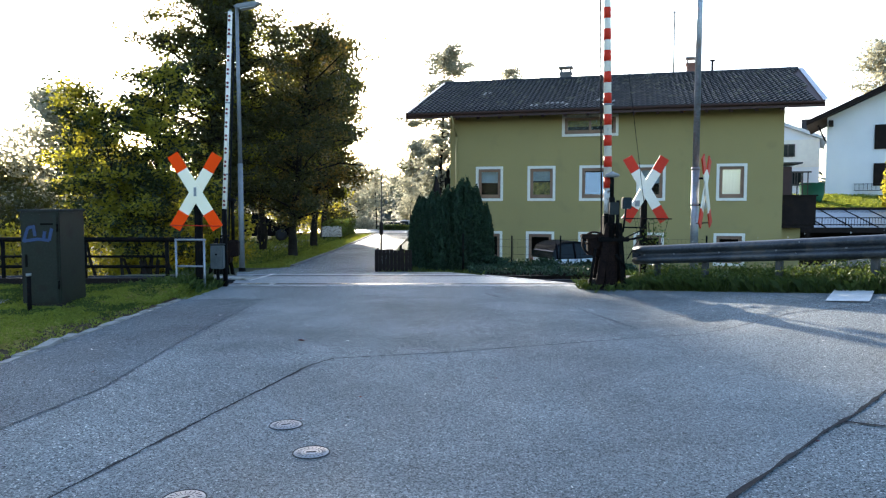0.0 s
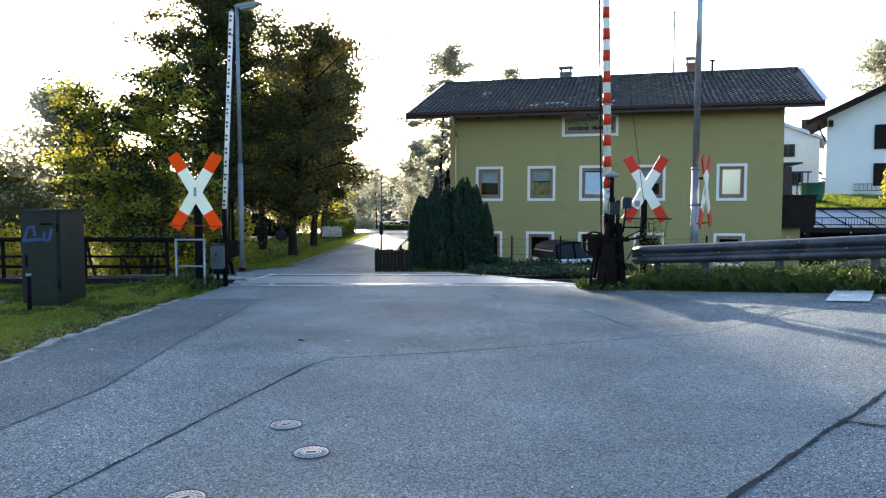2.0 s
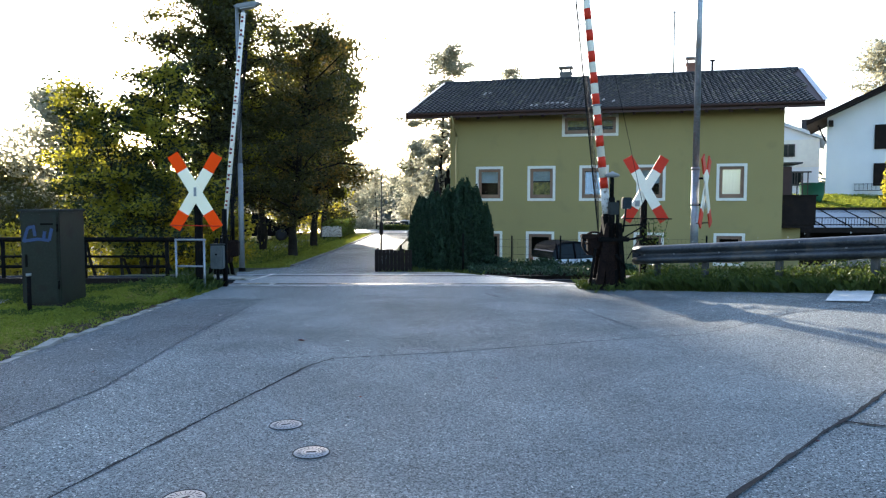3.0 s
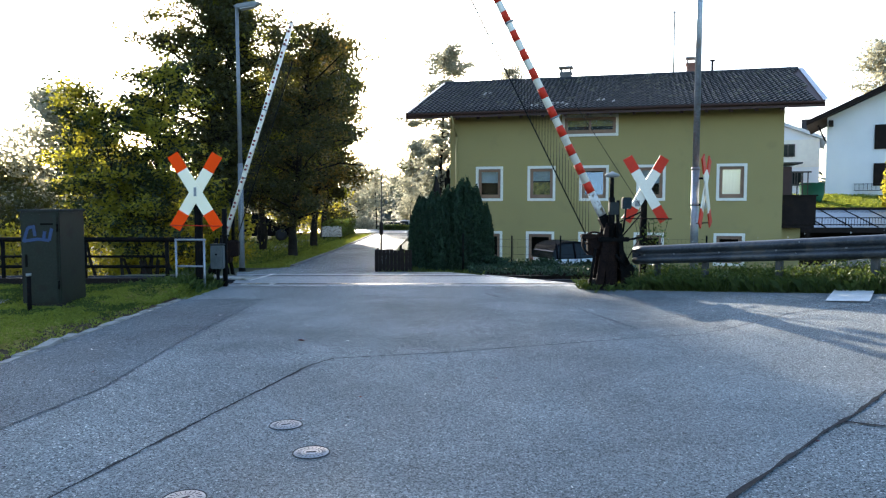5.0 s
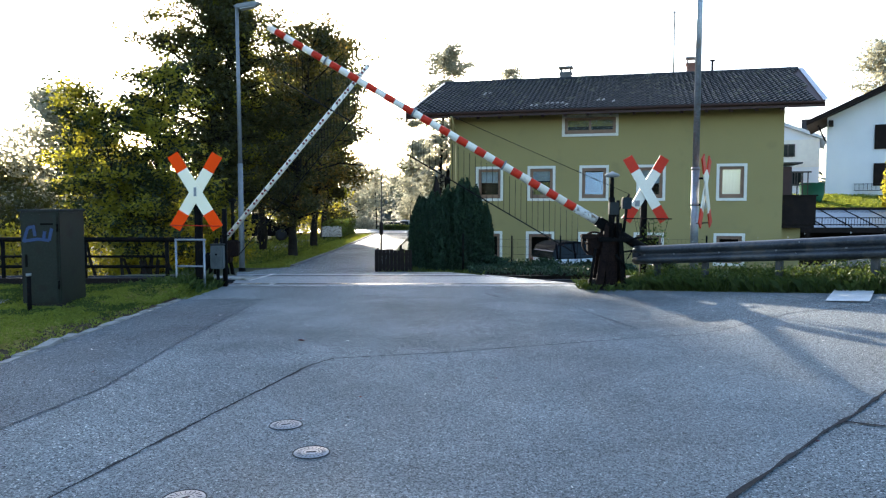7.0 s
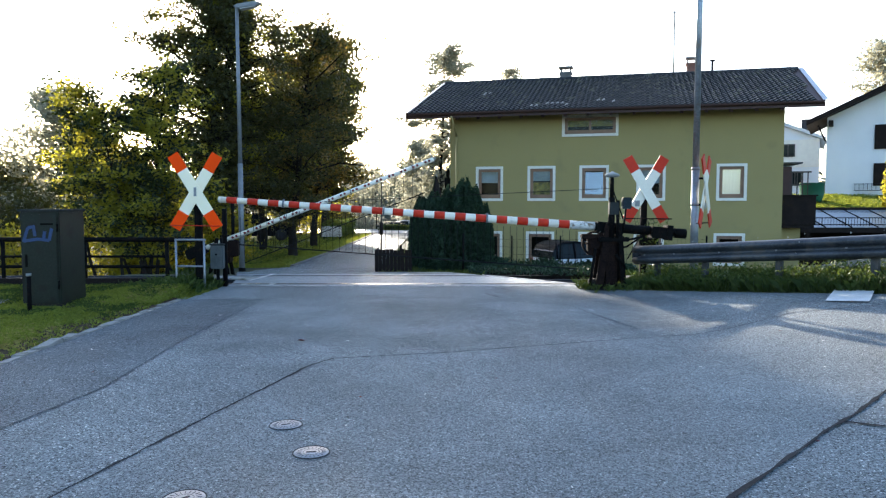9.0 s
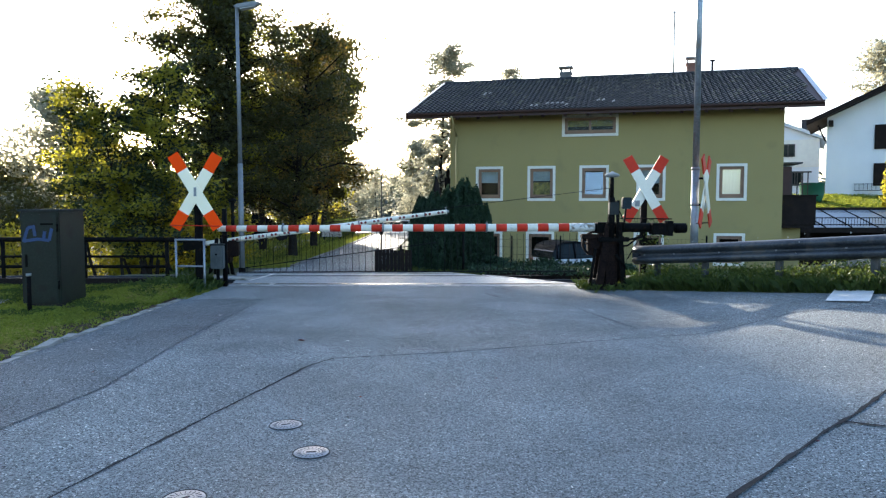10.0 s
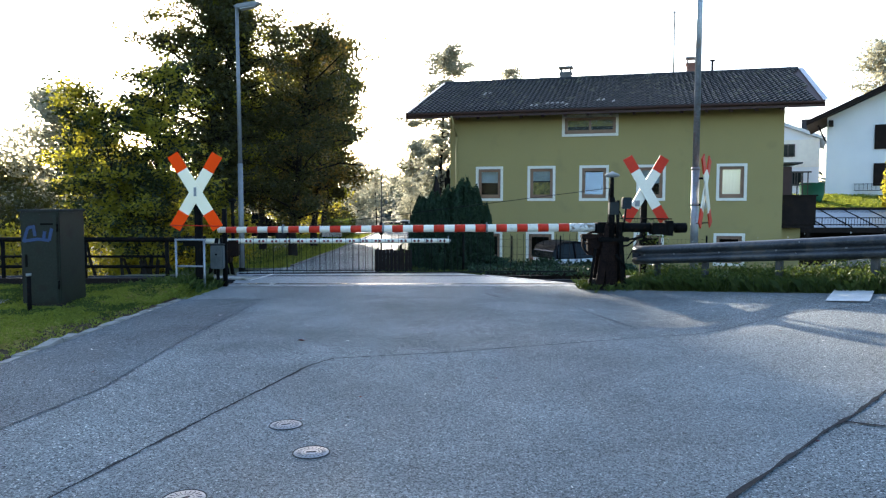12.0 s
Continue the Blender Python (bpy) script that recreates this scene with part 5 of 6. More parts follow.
    part("antenna", bars([((10.05, D + 2, 0), (10.05, D + 2, 14.3), 0.045, 0.035), ((9.9, D + 2, 14.2), (10.15, D + 2, 14.2), 0.02)]), M["steel"], h, "thin radio mast")
    # wall lantern on the corner, balcony at the far gable
    part("lantern", blocks([((-0.30, 0.1, 3.9), (-0.05, 0.35, 4.4)), ((-0.24, 0.14, 4.4), (-0.1, 0.3, 4.75)), ((-0.22, 0.15, 3.55), (-0.1, 0.3, 3.9))]), M["steel"], h, "dark iron wall lantern", 0.03)
    bal = part("balcony", blocks([((L + 0.002, 0.4, 2.25), (L + 1.27, 4.2, 2.40))]), M["dark_wood"], h, "dark stained wooden balcony")
    for i in range(6):
        z = 2.41 + i * 0.187
        part("board", blocks([((L + 0.02, 0.36, z), (L + 1.31, 0.40, z + 0.1866)), ((L + 1.27, 0.40, z), (L + 1.31, 4.2, z + 0.1866))]), M["dark_wood"], bal)
    part("handrail", blocks([((L + 0.02, 0.30, 3.53), (L + 1.37, 0.44, 3.59)), ((L + 1.23, 0.44, 3.53), (L + 1.37, 4.2, 3.59))]), M["dark_wood"], bal)
    part("screen", blocks([((L + 0.05, 1.2, 3.6), (L + 0.55, 1.26, 4.75))]), M["eave_wood"], bal)
    part("pergola", blocks([((L + 0.55 + 0.2 * i, 1.2, 3.6), (L + 0.59 + 0.2 * i, 1.24, 4.5)) for i in range(4)] + [((L + 0.5, 1.18, 4.5), (L + 1.3, 1.26, 4.56)), ((L + 0.5, 1.18, 4.0), (L + 1.3, 1.26, 4.04))]), M["grey_wood"], bal)
    part("canopy", blocks([((L, 0.9, 4.86), (L + 0.9, 3.5, 4.92))], None), M["tile"], bal)
    part("undercroft", blocks([((L + 0.003, 0.8, -0.5), (L + 0.85, 3.5, 2.24))]), M["plaster"], h)
    return h


def build_roof_tiles(h):
    """Interlocking pantiles on the front slope: the lower courses single, the rest joined."""
    D, EAVE, RISE = 11.0, 7.3, 0.353
    x0, x1 = -1.62, 13.63 + 1.13
    c, nx = 0.34, 76
    w = (x1 - x0) / nx - 0.003
    k = w / 0.305
    ln = math.hypot(6.45, 6.45 * RISE)
    nc = int(ln / c)
    ang = math.degrees(math.atan(RISE))
    prof = [(0.0, 0.012), (0.05, 0.0), (0.11, 0.0), (0.16, 0.016), (0.20, 0.045), (0.245, 0.055), (0.29, 0.04), (0.315, 0.014)]
    prof = [(x * k, z * 0.85) for x, z in prof]

    def tile_data():
        vs, fs = [], []
        n = len(prof)
        for y, lift in ((0, 0.055), (c + 0.05, 0.0)):
            for x, z in prof:
                vs.append((x, y, z + lift))
        for x, z in prof:
            vs.append((x, 0, z + 0.005))
        for i in range(n - 1):
            fs.append((i, i + 1, n + i + 1, n + i))
            fs.append((2 * n + i, 2 * n + i + 1, i + 1, i))
        return vs, fs
    vs, fs = tile_data()
    single = raw("roof_tile", vs, fs, M["tile"], False)
    rnd = random.Random(9)
    av, af = [], []
    cd, sd = math.cos(radians(ang)), math.sin(radians(ang))
    for r in range(nc):
        for i in range(nx + int(0.42 * r / nc / w + 0.3)):
            d = r * c
            p = Vector((x0 + i * w, -0.98 + d * cd, EAVE - 0.98 * RISE + 0.165 + d * sd))
            m = Matrix.Translation(p) @ Matrix.Rotation(radians(ang + rnd.uniform(-0.8, 0.8)), 4, "X") @ Matrix.Rotation(radians(rnd.uniform(-0.6, 0.6)), 4, "Z")
            if r < 3:
                ob = new("roof_tile", single)
                ob.parent = h
                ob.matrix_basis = m
            else:
                k = len(av)
                av += [tuple(m @ Vector(q)) for q in vs]
                af += [tuple(k + j for j in f) for f in fs]
    rest = new("roof_tiling", raw("roof_tiling", av, af, M["tile"], False))
    rest.parent = h
    tagged(rest, "dark brown pantiles, mossy in places", kind="stuff")
    # chipped pale tile edges and snow guards
    bm = bmesh.new()
    for r, i in ((2, 24), (3, 27), (3, 28), (3, 29), (3, 30), (2, 31), (4, 37), (4, 38), (3, 40), (11, 12), (11, 13), (10, 12), (2, 25)):
        d = r * c
        p = Vector((x0 + i * w, -0.98 + d * cd, EAVE - 0.98 * RISE + 0.165 + d * sd))
        m = Matrix.Translation(p) @ Matrix.Rotation(radians(ang), 4, "X")
        for (xa, za), (xb, zb) in zip(prof[2:7], prof[3:7]):
            q = [m @ Vector(t) for t in ((xa, -0.006, za + 0.002), (xb, -0.006, zb + 0.002), (xb, -0.004, zb + 0.061), (xa, -0.004, za + 0.061), (xb, 0.02, zb + 0.06), (xa, 0.02, za + 0.06))]
            a = [bm.verts.new(t) for t in q]
            bm.faces.new((a[0], a[1], a[2], a[3]))
            bm.faces.new((a[3], a[2], a[4], a[5]))
    tagged(part("chipped_edges", bm, M["chip"], h, "pale broken tile edges"), kind="stuff")


# ---- neighbours ----
def plain_house(name, label, at, w, d, zb, ze, rise, over, wall, roof):
    """A gabled house with its gable in the local xz plane and its ridge along y."""
    h = thing(name, label, "house", at)
    bm = bmesh.new()
    prism(bm, [(0, zb), (w, zb), (w, ze), (w / 2, ze + rise * w / 2), (0, ze)], 0, d)
    part("wall", bm, wall, h)
    for sg in (0, 1):
        pr = [(-over, ze - over * rise), (w / 2, ze + rise * w / 2), (w / 2, ze + rise * w / 2 + 0.28), (-over, ze - over * rise + 0.28)]
        if sg:
            pr = [(w - a, z) for a, z in reversed(pr)]
        bm = bmesh.new()
        prism(bm, [(a, z + 0.01) for a, z in pr], -over, d + over)
        part("roof", bm, roof, h)
    return h


def build_neighbours():
    h = plain_house("white_house", "white plastered house with a dark wooden roof edge", pose(23.7, 45, 0, 0, 0, -29), 12.0, 4.5, 1.2, 6.75, 0.47, 1.1, M["white_plaster"], M["dark_wood"])
    for z0, z1 in ((4.75, 6.2), (2.55, 3.9)):
        part("window", blocks([((2.55, -0.09, z0), (4.4, -0.01, z1))]), M["dark_wood"], h, "dark wooden shutter", 0.01)
    tr = part("trellis", blocks([((1.6 + 0.22 * i, -0.10, 2.25), (1.62 + 0.22 * i, -0.06, 2.7)) for i in range(7)] + [((1.55, -0.13, z), (3.0, -0.10, z + 0.03)) for z in (2.25, 2.65)]), M["box_grey"], h)
    part("purlin", blocks([((0.1, -1.0, 6.2), (0.35, -0.01, 6.5))]), M["dark_wood"], h, "", 0.01)
    part("eave_strut", bars([((-0.5, -0.1, 6.3), (-0.05, -0.05, 5.3), 0.05)]), M["dark_wood"], h)
    n = plain_house("pale_house", "pale house with weathered boards under its gable", pose(21.9, 67.3, 0, 0, 0, -27), 11.5, 11, 1.0, 7.0, 0.42, 0.45, M["white_plaster"], M["sheet"])
    part("boarding", blocks([((0.05, -0.10, 4.6), (11.45, -0.02, 6.95))]), M["trim"], n, "pale weathered boarding")
    for x0, z0, z1 in ((8.5, 5.5, 6.6), (9.1, 3.0, 4.2)):
        w = part("window", blocks([((x0, -0.17, z0), (x0 + 1.1, -0.11, z1))]), M["grey_wood"], n)
        for k in (0.1, 0.6):
            part("pane", blocks([((x0 + k, -0.19, z0 + 0.1), (x0 + k + 0.4, -0.172, z1 - 0.1))]), M["car_glass"], w)
    part("chimney", blocks([((10.0, 2, 7.0), (10.8, 2.8, 8.9))]), M["tile"], n, "", 0.02)
    # glazed lean-to roof with a low railing
    g = thing("carport", "carport with a pale glazed roof and dark bars", "carport")
    m = pose(0, 31.6, 0.42, 15, 0, 0)
    for i in range(7):
        x = 15.6 + 1.15 * i
        part("roof_panel", blocks([((x, 0, 0), (x + 1.10, 2.9, 0.02))], m), M["sheet"], g, "pale sheet roof panel")
        part("glazing_bar", blocks([((x + 1.10, 0, -0.02), (x + 1.15, 2.9, 0.05))], m), M["steel"], g)
    part("front_beam", blocks([((15.5, 31.45, 0.22), (24, 31.6, 0.44))]), M["dark_wood"], g)
    part("back_beam", blocks([((15.5, 34.35, 1.15), (24, 34.5, 1.3))]), M["dark_wood"], g)
    part("back_panel", blocks([((15.5, 34.0, -1.8), (24, 34.15, 1.1))]), M["dark_wood"], g)
    for x in (15.9, 19.8, 23.7):
        part("post", blocks([((x - 0.08, 31.45, -1.9), (x + 0.08, 31.6, 0.22))]), M["dark_wood"], g)
    r = thing("roof_railing", "low dark metal snow railing on a carport roof", "railing")
    part("rail", bars([((15.6, 31.75, 0.56), (24, 31.75, 0.56), 0.02), ((15.6, 31.75, 0.86), (24, 31.75, 0.86), 0.02)]), M["steel"], r)
    for i in range(64):
        x = 15.6 + 0.13 * i
        part("bar", bars([((x, 31.75, 0.50), (x, 31.75, 0.86), 0.008 if i % 8 else 0.02, None, 6)]), M["steel"], r)
    b = thing("rain_barrel", "green plastic rain barrel on the lawn", "barrel", pose(20.6, 40.5, land(20.6, 40.5)))
    bm = bmesh.new()
    lathe(bm, (0, 0, 0), [(0.5, 0), (0.62, 0.5), (0.65, 1.1), (0.68, 1.12), (0.6, 1.13)], 20)
    part("drum", bm, M["green_bin"], b)
    # lawn bank
    ys = [32.5 + 0.6 * i for i in range(24)]
    vs, fs = sheet_mesh(ys, 20, lambda y: 15.2, lambda y: 42, 0.03)
    tagged(new("lawn", raw("lawn", vs, fs, M["lawn"])), "sunlit mown lawn on a bank", "lawn", kind="structure")


def build_vehicle(name, label, at, paint, roofm, length=3.7, height=1.42):
    """A small hatchback, nose towards +x."""
    c = thing(name, label, "car", at)
    s = length / 3.7
    hh = height / 1.42
    W = 0.80

    def shell(poly, half_lo, half_hi, z_lo, z_hi):
        bm = bmesh.new()
        ends = []
        for sg in (-1, 1):
            row = []
            for x, z in poly:
                k = (z - z_lo) / (z_hi - z_lo)
                row.append(bm.verts.new((x * s, sg * (half_lo + (half_hi - half_lo) * k), z * hh)))
            ends.append(row)
        n = len(poly)
        bm.faces.new(ends[0])
        bm.faces.new(list(reversed(ends[1])))
        for i in range(n):
            j = (i + 1) % n
            bm.faces.new((ends[0][j], ends[0][i], ends[1][i], ends[1][j]))
        return bm
    body = [(-1.83, 0.32), (-1.87, 0.60), (-1.78, 0.88), (-1.2, 0.93), (0.75, 0.92), (1.45, 0.84), (1.78, 0.68), (1.85, 0.45), (1.78, 0.25), (-1.7, 0.22)]
    b = part("body", shell(body, W, W - 0.04, 0.22, 0.93), paint, c, "", 0.05)
    cabin = [(-1.80, 0.90), (-1.72, 1.12), (-1.55, 1.28), (-1.2, 1.36), (-0.5, 1.38), (0.1, 1.33), (0.5, 1.2), (0.98, 0.91)]
    part("glasshouse", shell(cabin, W - 0.05, W - 0.2, 0.90, 1.37), M["car_glass"], c, "dark car windows", 0.03)
    roof = [(-1.70, 1.17), (-1.56, 1.31), (-1.2, 1.395), (-0.5, 1.42), (0.1, 1.37), (0.46, 1.25), (0.40, 1.22), (0.05, 1.33), (-0.5, 1.375), (-1.2, 1.35), (-1.52, 1.26)]
    part("roof", shell(roof, W - 0.11, W - 0.19, 1.17, 1.42), roofm, c, "", 0.01)
    for x in (-1.55, -0.65, 0.3):
        for sg in (-1, 1):
            bm = bmesh.new()
            rod(bm, (x * s, sg * (W - 0.055), 0.91 * hh), ((x * 0.96 - 0.03) * s, sg * (W - 0.185), 1.36 * hh), 0.035, 0.03, 6)
            part("pillar", bm, roofm, c)
    for x in (-1.18, 1.22):
        for sg in (-1, 1):
            bm = bmesh.new()
            lathe(bm, (x * s, sg * 0.72, 0.30), [(0.17, -0.1), (0.28, -0.09), (0.30, -0.05), (0.30, 0.05), (0.28, 0.09), (0.17, 0.1)], 20, "y")
            wh = part("wheel", bm, M["tyre"], c)
            bm = bmesh.new()
            lathe(bm, (x * s, sg * 0.735, 0.30), [(0.18, -0.09), (0.18, 0.09), (0.05, 0.095)], 16, "y")
            part("rim", bm, M["dark_zinc"], wh)
    for sg in (-1, 1):
        part("tail_lamp", blocks([((-1.885 * s, sg * 0.66 - 0.09, 0.62), (-1.76 * s, sg * 0.66 + 0.09, 0.90))]), M["lamp_red"], c, "red tail lamp", 0.02)
        part("headlamp", blocks([((1.62 * s, sg * 0.60 - 0.12, 0.58), (1.80 * s, sg * 0.60 + 0.12, 0.74))]), M["lamp_glass"], c, "", 0.02)
        part("mirror", blocks([((0.55 * s, sg * 0.86 - 0.08, 0.92), (0.68 * s, sg * 0.86 + 0.08, 1.05))]), roofm, c, "", 0.02)
    part("bumper", blocks([((-1.92 * s, -0.72, 0.34), (-1.80 * s, 0.72, 0.52))]), M["car_black"], c, "", 0.03)
    return c


def build_beyond():
    build_vehicle("small_car", "tiny silver two-seat car with a black roof, parked by the house", pose(4.34, 23.5, land(4.3, 23.5), 0, 0, 20), M["car_silver"], M["car_black"], 2.6, 1.5)
    build_vehicle("parked_car", "dark estate car parked across the far street", pose(-4.0, 66.5, land(-4.0, 66.5), 0, 0, 5), M["car_black"], M["car_black"], 4.3, 1.5)
    build_vehicle("parked_car", "white car parked behind the far hedge", pose(-4.2, 72.5, land(-4, 72.5), 0, 0, 185), M["car_white"], M["car_white"], 4.3, 1.5)
    build_vehicle("parked_car", "dark car parked under the trees", pose(-9.6, 37.0, -0.4, 0, 0, 10), M["car_black"], M["car_black"], 4.0, 1.45)
    # board fence round a bin place
    f = thing("board_fence", "dark stained vertical board fence", "fence", pose(-1.92, 20.3, land(-1.5, 20.3)))
    rnd = random.Random(3)
    for i in range(10):
        z = 0.60 + rnd.uniform(-0.025, 0.025)
        part("board", blocks([((0.105 * i, 0, -0.12), (0.105 * i + 0.098, 0.03, z))]), M["dark_wood"], f, "", 0.006)
    for i in range(8):
        part("board", blocks([((-0.002, 0.05 + 0.11 * i, -0.12), (0.028, 0.15 + 0.11 * i, 0.58 + rnd.uniform(-0.03, 0.02)))]), M["dark_wood"], f)
    part("rail", blocks([((0.0, 0.032, 0.1), (1.05, 0.07, 0.18)), ((0.0, 0.032, 0.42), (1.05, 0.07, 0.5))]), M["dark_wood"], f)
    part("post", blocks([((0.70, 0.04, -0.2), (0.76, 0.1, 0.72))]), M["dark_wood"], f)
    # notice board by the far road
    n = thing("notice_board", "white information board on two posts", "notice board", pose(-5.85, 38.0, -0.4, 0, 0, -8))
    for i in range(7):
        part("slat", blocks([((-0.54 + 0.155 * i, -0.02, 0.14), (-0.54 + 0.155 * i + 0.142, 0.02, 0.66 + 0.02 * (i % 3)))]), M["worn_white"], n, "pale painted board", 0.006)
    part("rail", blocks([((-0.55, 0.022, 0.26), (0.55, 0.05, 0.32))]), M["grey_wood"], n)
    for x in (-0.44, 0.44):
        part("post", bars([((x, 0.05, -0.2), (x, 0.05, 0.70), 0.03)]), M["steel"], n)
    # wire fence before the house
    w = thing("wire_fence", "thin wire mesh fence with dark posts", "fence", pose(0, 21.5, 0))
    for i in range(6):
        x = 0.6 + 1.45 * i
        g = land(x, 21.5)
        part("post", bars([((x, 0, g - 0.2), (x, 0, g + 1.25), 0.025)]), M["steel"], w)
    bm = bmesh.new()
    for k in range(5):
        z = 0.25 + 0.22 * k
        for i in range(5):
            x = 0.6 + 1.45 * i
            rod(bm, (x, 0, land(x, 21.5) + z), (x + 1.45, 0, land(x + 1.45, 21.5) + z), 0.004, None, 4, False)
    for i in range(58):
        x = 0.6 + 0.125 * i
        g = land(x, 21.5)
        rod(bm, (x, 0, g + 0.2), (x, 0, g + 1.15), 0.0025, None, 4, False)
    tagged(part("mesh_wires", bm, M["steel"], w), kind="stuff")
    t = thing("timber_edge", "dark timber edging beside the track", "timber edging", pose(0, 0, 0))
    bm = bmesh.new()
    quad_box(bm, (0, -0.10, -0.4), (2.25, 0.10, 0.02), pose(0.92, 15.75, 0.0, 0, 0, -5))
    part("beam", bm, M["dark_wood"], t, "", 0.01)


# ---- plants ----
def leaf_mesh(name, centres, size, material, rnd, flat=0.0, aspect=0.55):
    """Small pointed leaves at many places, each its own island."""
    n = len(centres)
    c = np.asarray(centres)
    a = rnd.normal(size=(n, 3))
    a[:, 2] *= (1 - flat)
    a /= np.linalg.norm(a, axis=1)[:, None] + 1e-9
    b = rnd.normal(size=(n, 3))
    b -= a * (a * b).sum(1)[:, None]
    b /= np.linalg.norm(b, axis=1)[:, None] + 1e-9
    s = size * rnd.uniform(0.6, 1.35, n)[:, None]
    v = np.stack([c - a * s * 0.5, c + b * s * aspect * 0.5, c + a * s * 0.5, c - b * s * aspect * 0.5], 1).reshape(-1, 3)
    me = bpy.data.meshes.new(name)
    me.from_pydata(v.tolist(), [], np.arange(n * 4).reshape(n, 4).tolist())
    me.materials.append(material)
    me.update()
    return me


def tree(name, label, at, height, profile, leaves, size, material, seed, trunk_r=0.2, stems=1, limbs=26, clump=0.55, lean=(0, 0), bare=0.12, group="", second=None, twigs=6, ragged=0.75):
    """A tapered trunk with limbs and twigs, and leaf clumps along them; profile: (share of height, crown radius) pairs."""
    rnd = np.random.default_rng(seed)
    t = thing(name, label, "tree", at, group)

    def crown(u):
        for (u0, r0), (u1, r1) in zip(profile, profile[1:]):
            if u <= u1:
                return r0 + (r1 - r0) * max(0, (u - u0)) / (u1 - u0)
        return profile[-1][1]
    bm = bmesh.new()
    spots = []
    for st in range(stems):
        off = np.array([rnd.normal() * 0.5, rnd.normal() * 0.4, 0]) * (stems > 1)
        tilt = np.array([lean[0], lean[1], 0]) + np.array([rnd.uniform(-0.9, 0.9), rnd.uniform(-0.6, 0.6), 0]) * (stems > 1)
        pts = []
        tall = height * (1 if st == 0 else rnd.uniform(0.52, 0.92))
        for i in range(9):
            u = i / 8
            pts.append(off + tilt * u ** 1.5 + np.array([rnd.normal() * 0.06, rnd.normal() * 0.06, 0]) * (i > 0) + np.array([0, 0, u * tall * 0.96 - 0.2 * (i == 0)]))
        for i in range(8):
            r0 = trunk_r * (1 - i / 8.3) ** 0.8
            r1 = trunk_r * (1 - (i + 1) / 8.3) ** 0.8
            rod(bm, pts[i], pts[i + 1], r0 * (1.25 if i == 0 else 1), r1, 9, False)
        for k in range(limbs // stems):
            u = bare + (0.97 - bare) * (k + rnd.random()) / (limbs // stems)
            j = min(7, int(u * 8))
            p = pts[j] + (pts[j + 1] - pts[j]) * (u * 8 - j)
            az_ = rnd.uniform(0, 2 * math.pi)
            lobe = 1 + 0.22 * math.sin(2 * az_ + seed + 5 * u) + 0.16 * math.sin(3 * az_ + 11 * u + seed * 1.7)
            reach = crown(u) * rnd.uniform(0.45, 1.05) * lobe
            rise_ = reach * rnd.uniform(0.1, 0.6) * (1 - 0.4 * (u < 0.3))
            q = p + np.array([math.cos(az_) * reach, math.sin(az_) * reach, rise_])
            mid = (p + q) / 2 + np.array([0, 0, reach * 0.10])
            r = trunk_r * 0.38 * (1 - u * 0.65)
            rod(bm, p, mid, r, r * 0.6, 6, False)
            rod(bm, mid, q, r * 0.6, r * 0.2, 5, False)
            for s_ in range(twigs):
                v_ = rnd.uniform(0.25, 1.0)
                base = p + (mid - p) * v_ * 2 if v_ < 0.5 else mid + (q - mid) * (v_ - 0.5) * 2
                tip = base + rnd.normal(size=3) * np.array([0.34, 0.34, 0.22]) * max(0.5, reach * 0.55)
                rod(bm, base, tip, r * 0.22, r * 0.08, 4, False)
                spots.append((tip, 1.0))
                spots.append(((base + tip) / 2, 0.6))
            spots.append((q, 1.0))
    part("trunk", bm, M["bark"], t, "dark bark trunk and limbs")
    per = np.array([w for _, w in spots]) * np.exp(ragged * rnd.normal(size=len(spots)))
    room = rnd.uniform(0.55, 1.5, len(spots))
    idx = rnd.choice(len(spots), leaves, p=per / per.sum())
    ball = rnd.normal(size=(leaves, 3))
    ball *= (rnd.random(leaves) ** 0.45 / np.linalg.norm(ball, axis=1))[:, None]
    c = np.array([s for s, _ in spots])[idx] + ball * np.array([clump, clump, clump * 0.55]) * 1.9 * room[idx][:, None]
    c = c[c[:, 2] > 0.15]
    if second:
        # whole clumps of a second leaf tone, in places the sunlit or shaded copy
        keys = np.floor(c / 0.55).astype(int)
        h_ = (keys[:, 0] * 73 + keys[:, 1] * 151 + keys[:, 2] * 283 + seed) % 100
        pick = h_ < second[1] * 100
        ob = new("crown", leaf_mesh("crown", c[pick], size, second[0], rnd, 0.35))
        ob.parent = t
        tagged(ob, "clumps of a second leaf tone in the crown")
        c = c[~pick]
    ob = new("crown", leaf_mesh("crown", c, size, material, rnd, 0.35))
    ob.parent = t
    tagged(ob, "leafy crown of small leaves")
    return t


def shrub(name, label, x, y, rx, ry, h, leaves, size, material, seed, category="shrub", group=""):
    """A bush: clumps of leaves on short stems, denser outside."""
    rnd = np.random.default_rng(seed)
    z = land(x, y)
    t = thing(name, label, category, pose(x, y, z), group)
    bm = bmesh.new()
    cs = []
    for i in range(40):
        a, u = rnd.uniform(0, 2 * math.pi), rnd.uniform(0.1, 1)
        r = math.sqrt(max(0.05, 1 - (u - 0.25) ** 2)) * rnd.uniform(0.3, 1)
        p = np.array([math.cos(a) * rx * r, math.sin(a) * ry * r, u * h])
        rod(bm, (p[0] * 0.15, p[1] * 0.15, -0.1), p, 0.02, 0.006, 4, False)
        cs.append(p)
    part("brushwood", bm, M["bark"], t)
    cs = np.array(cs)
    c = cs[rnd.integers(0, 40, leaves)] + rnd.normal(size=(leaves, 3)) * np.array([rx, ry, h * 0.8]) * 0.17
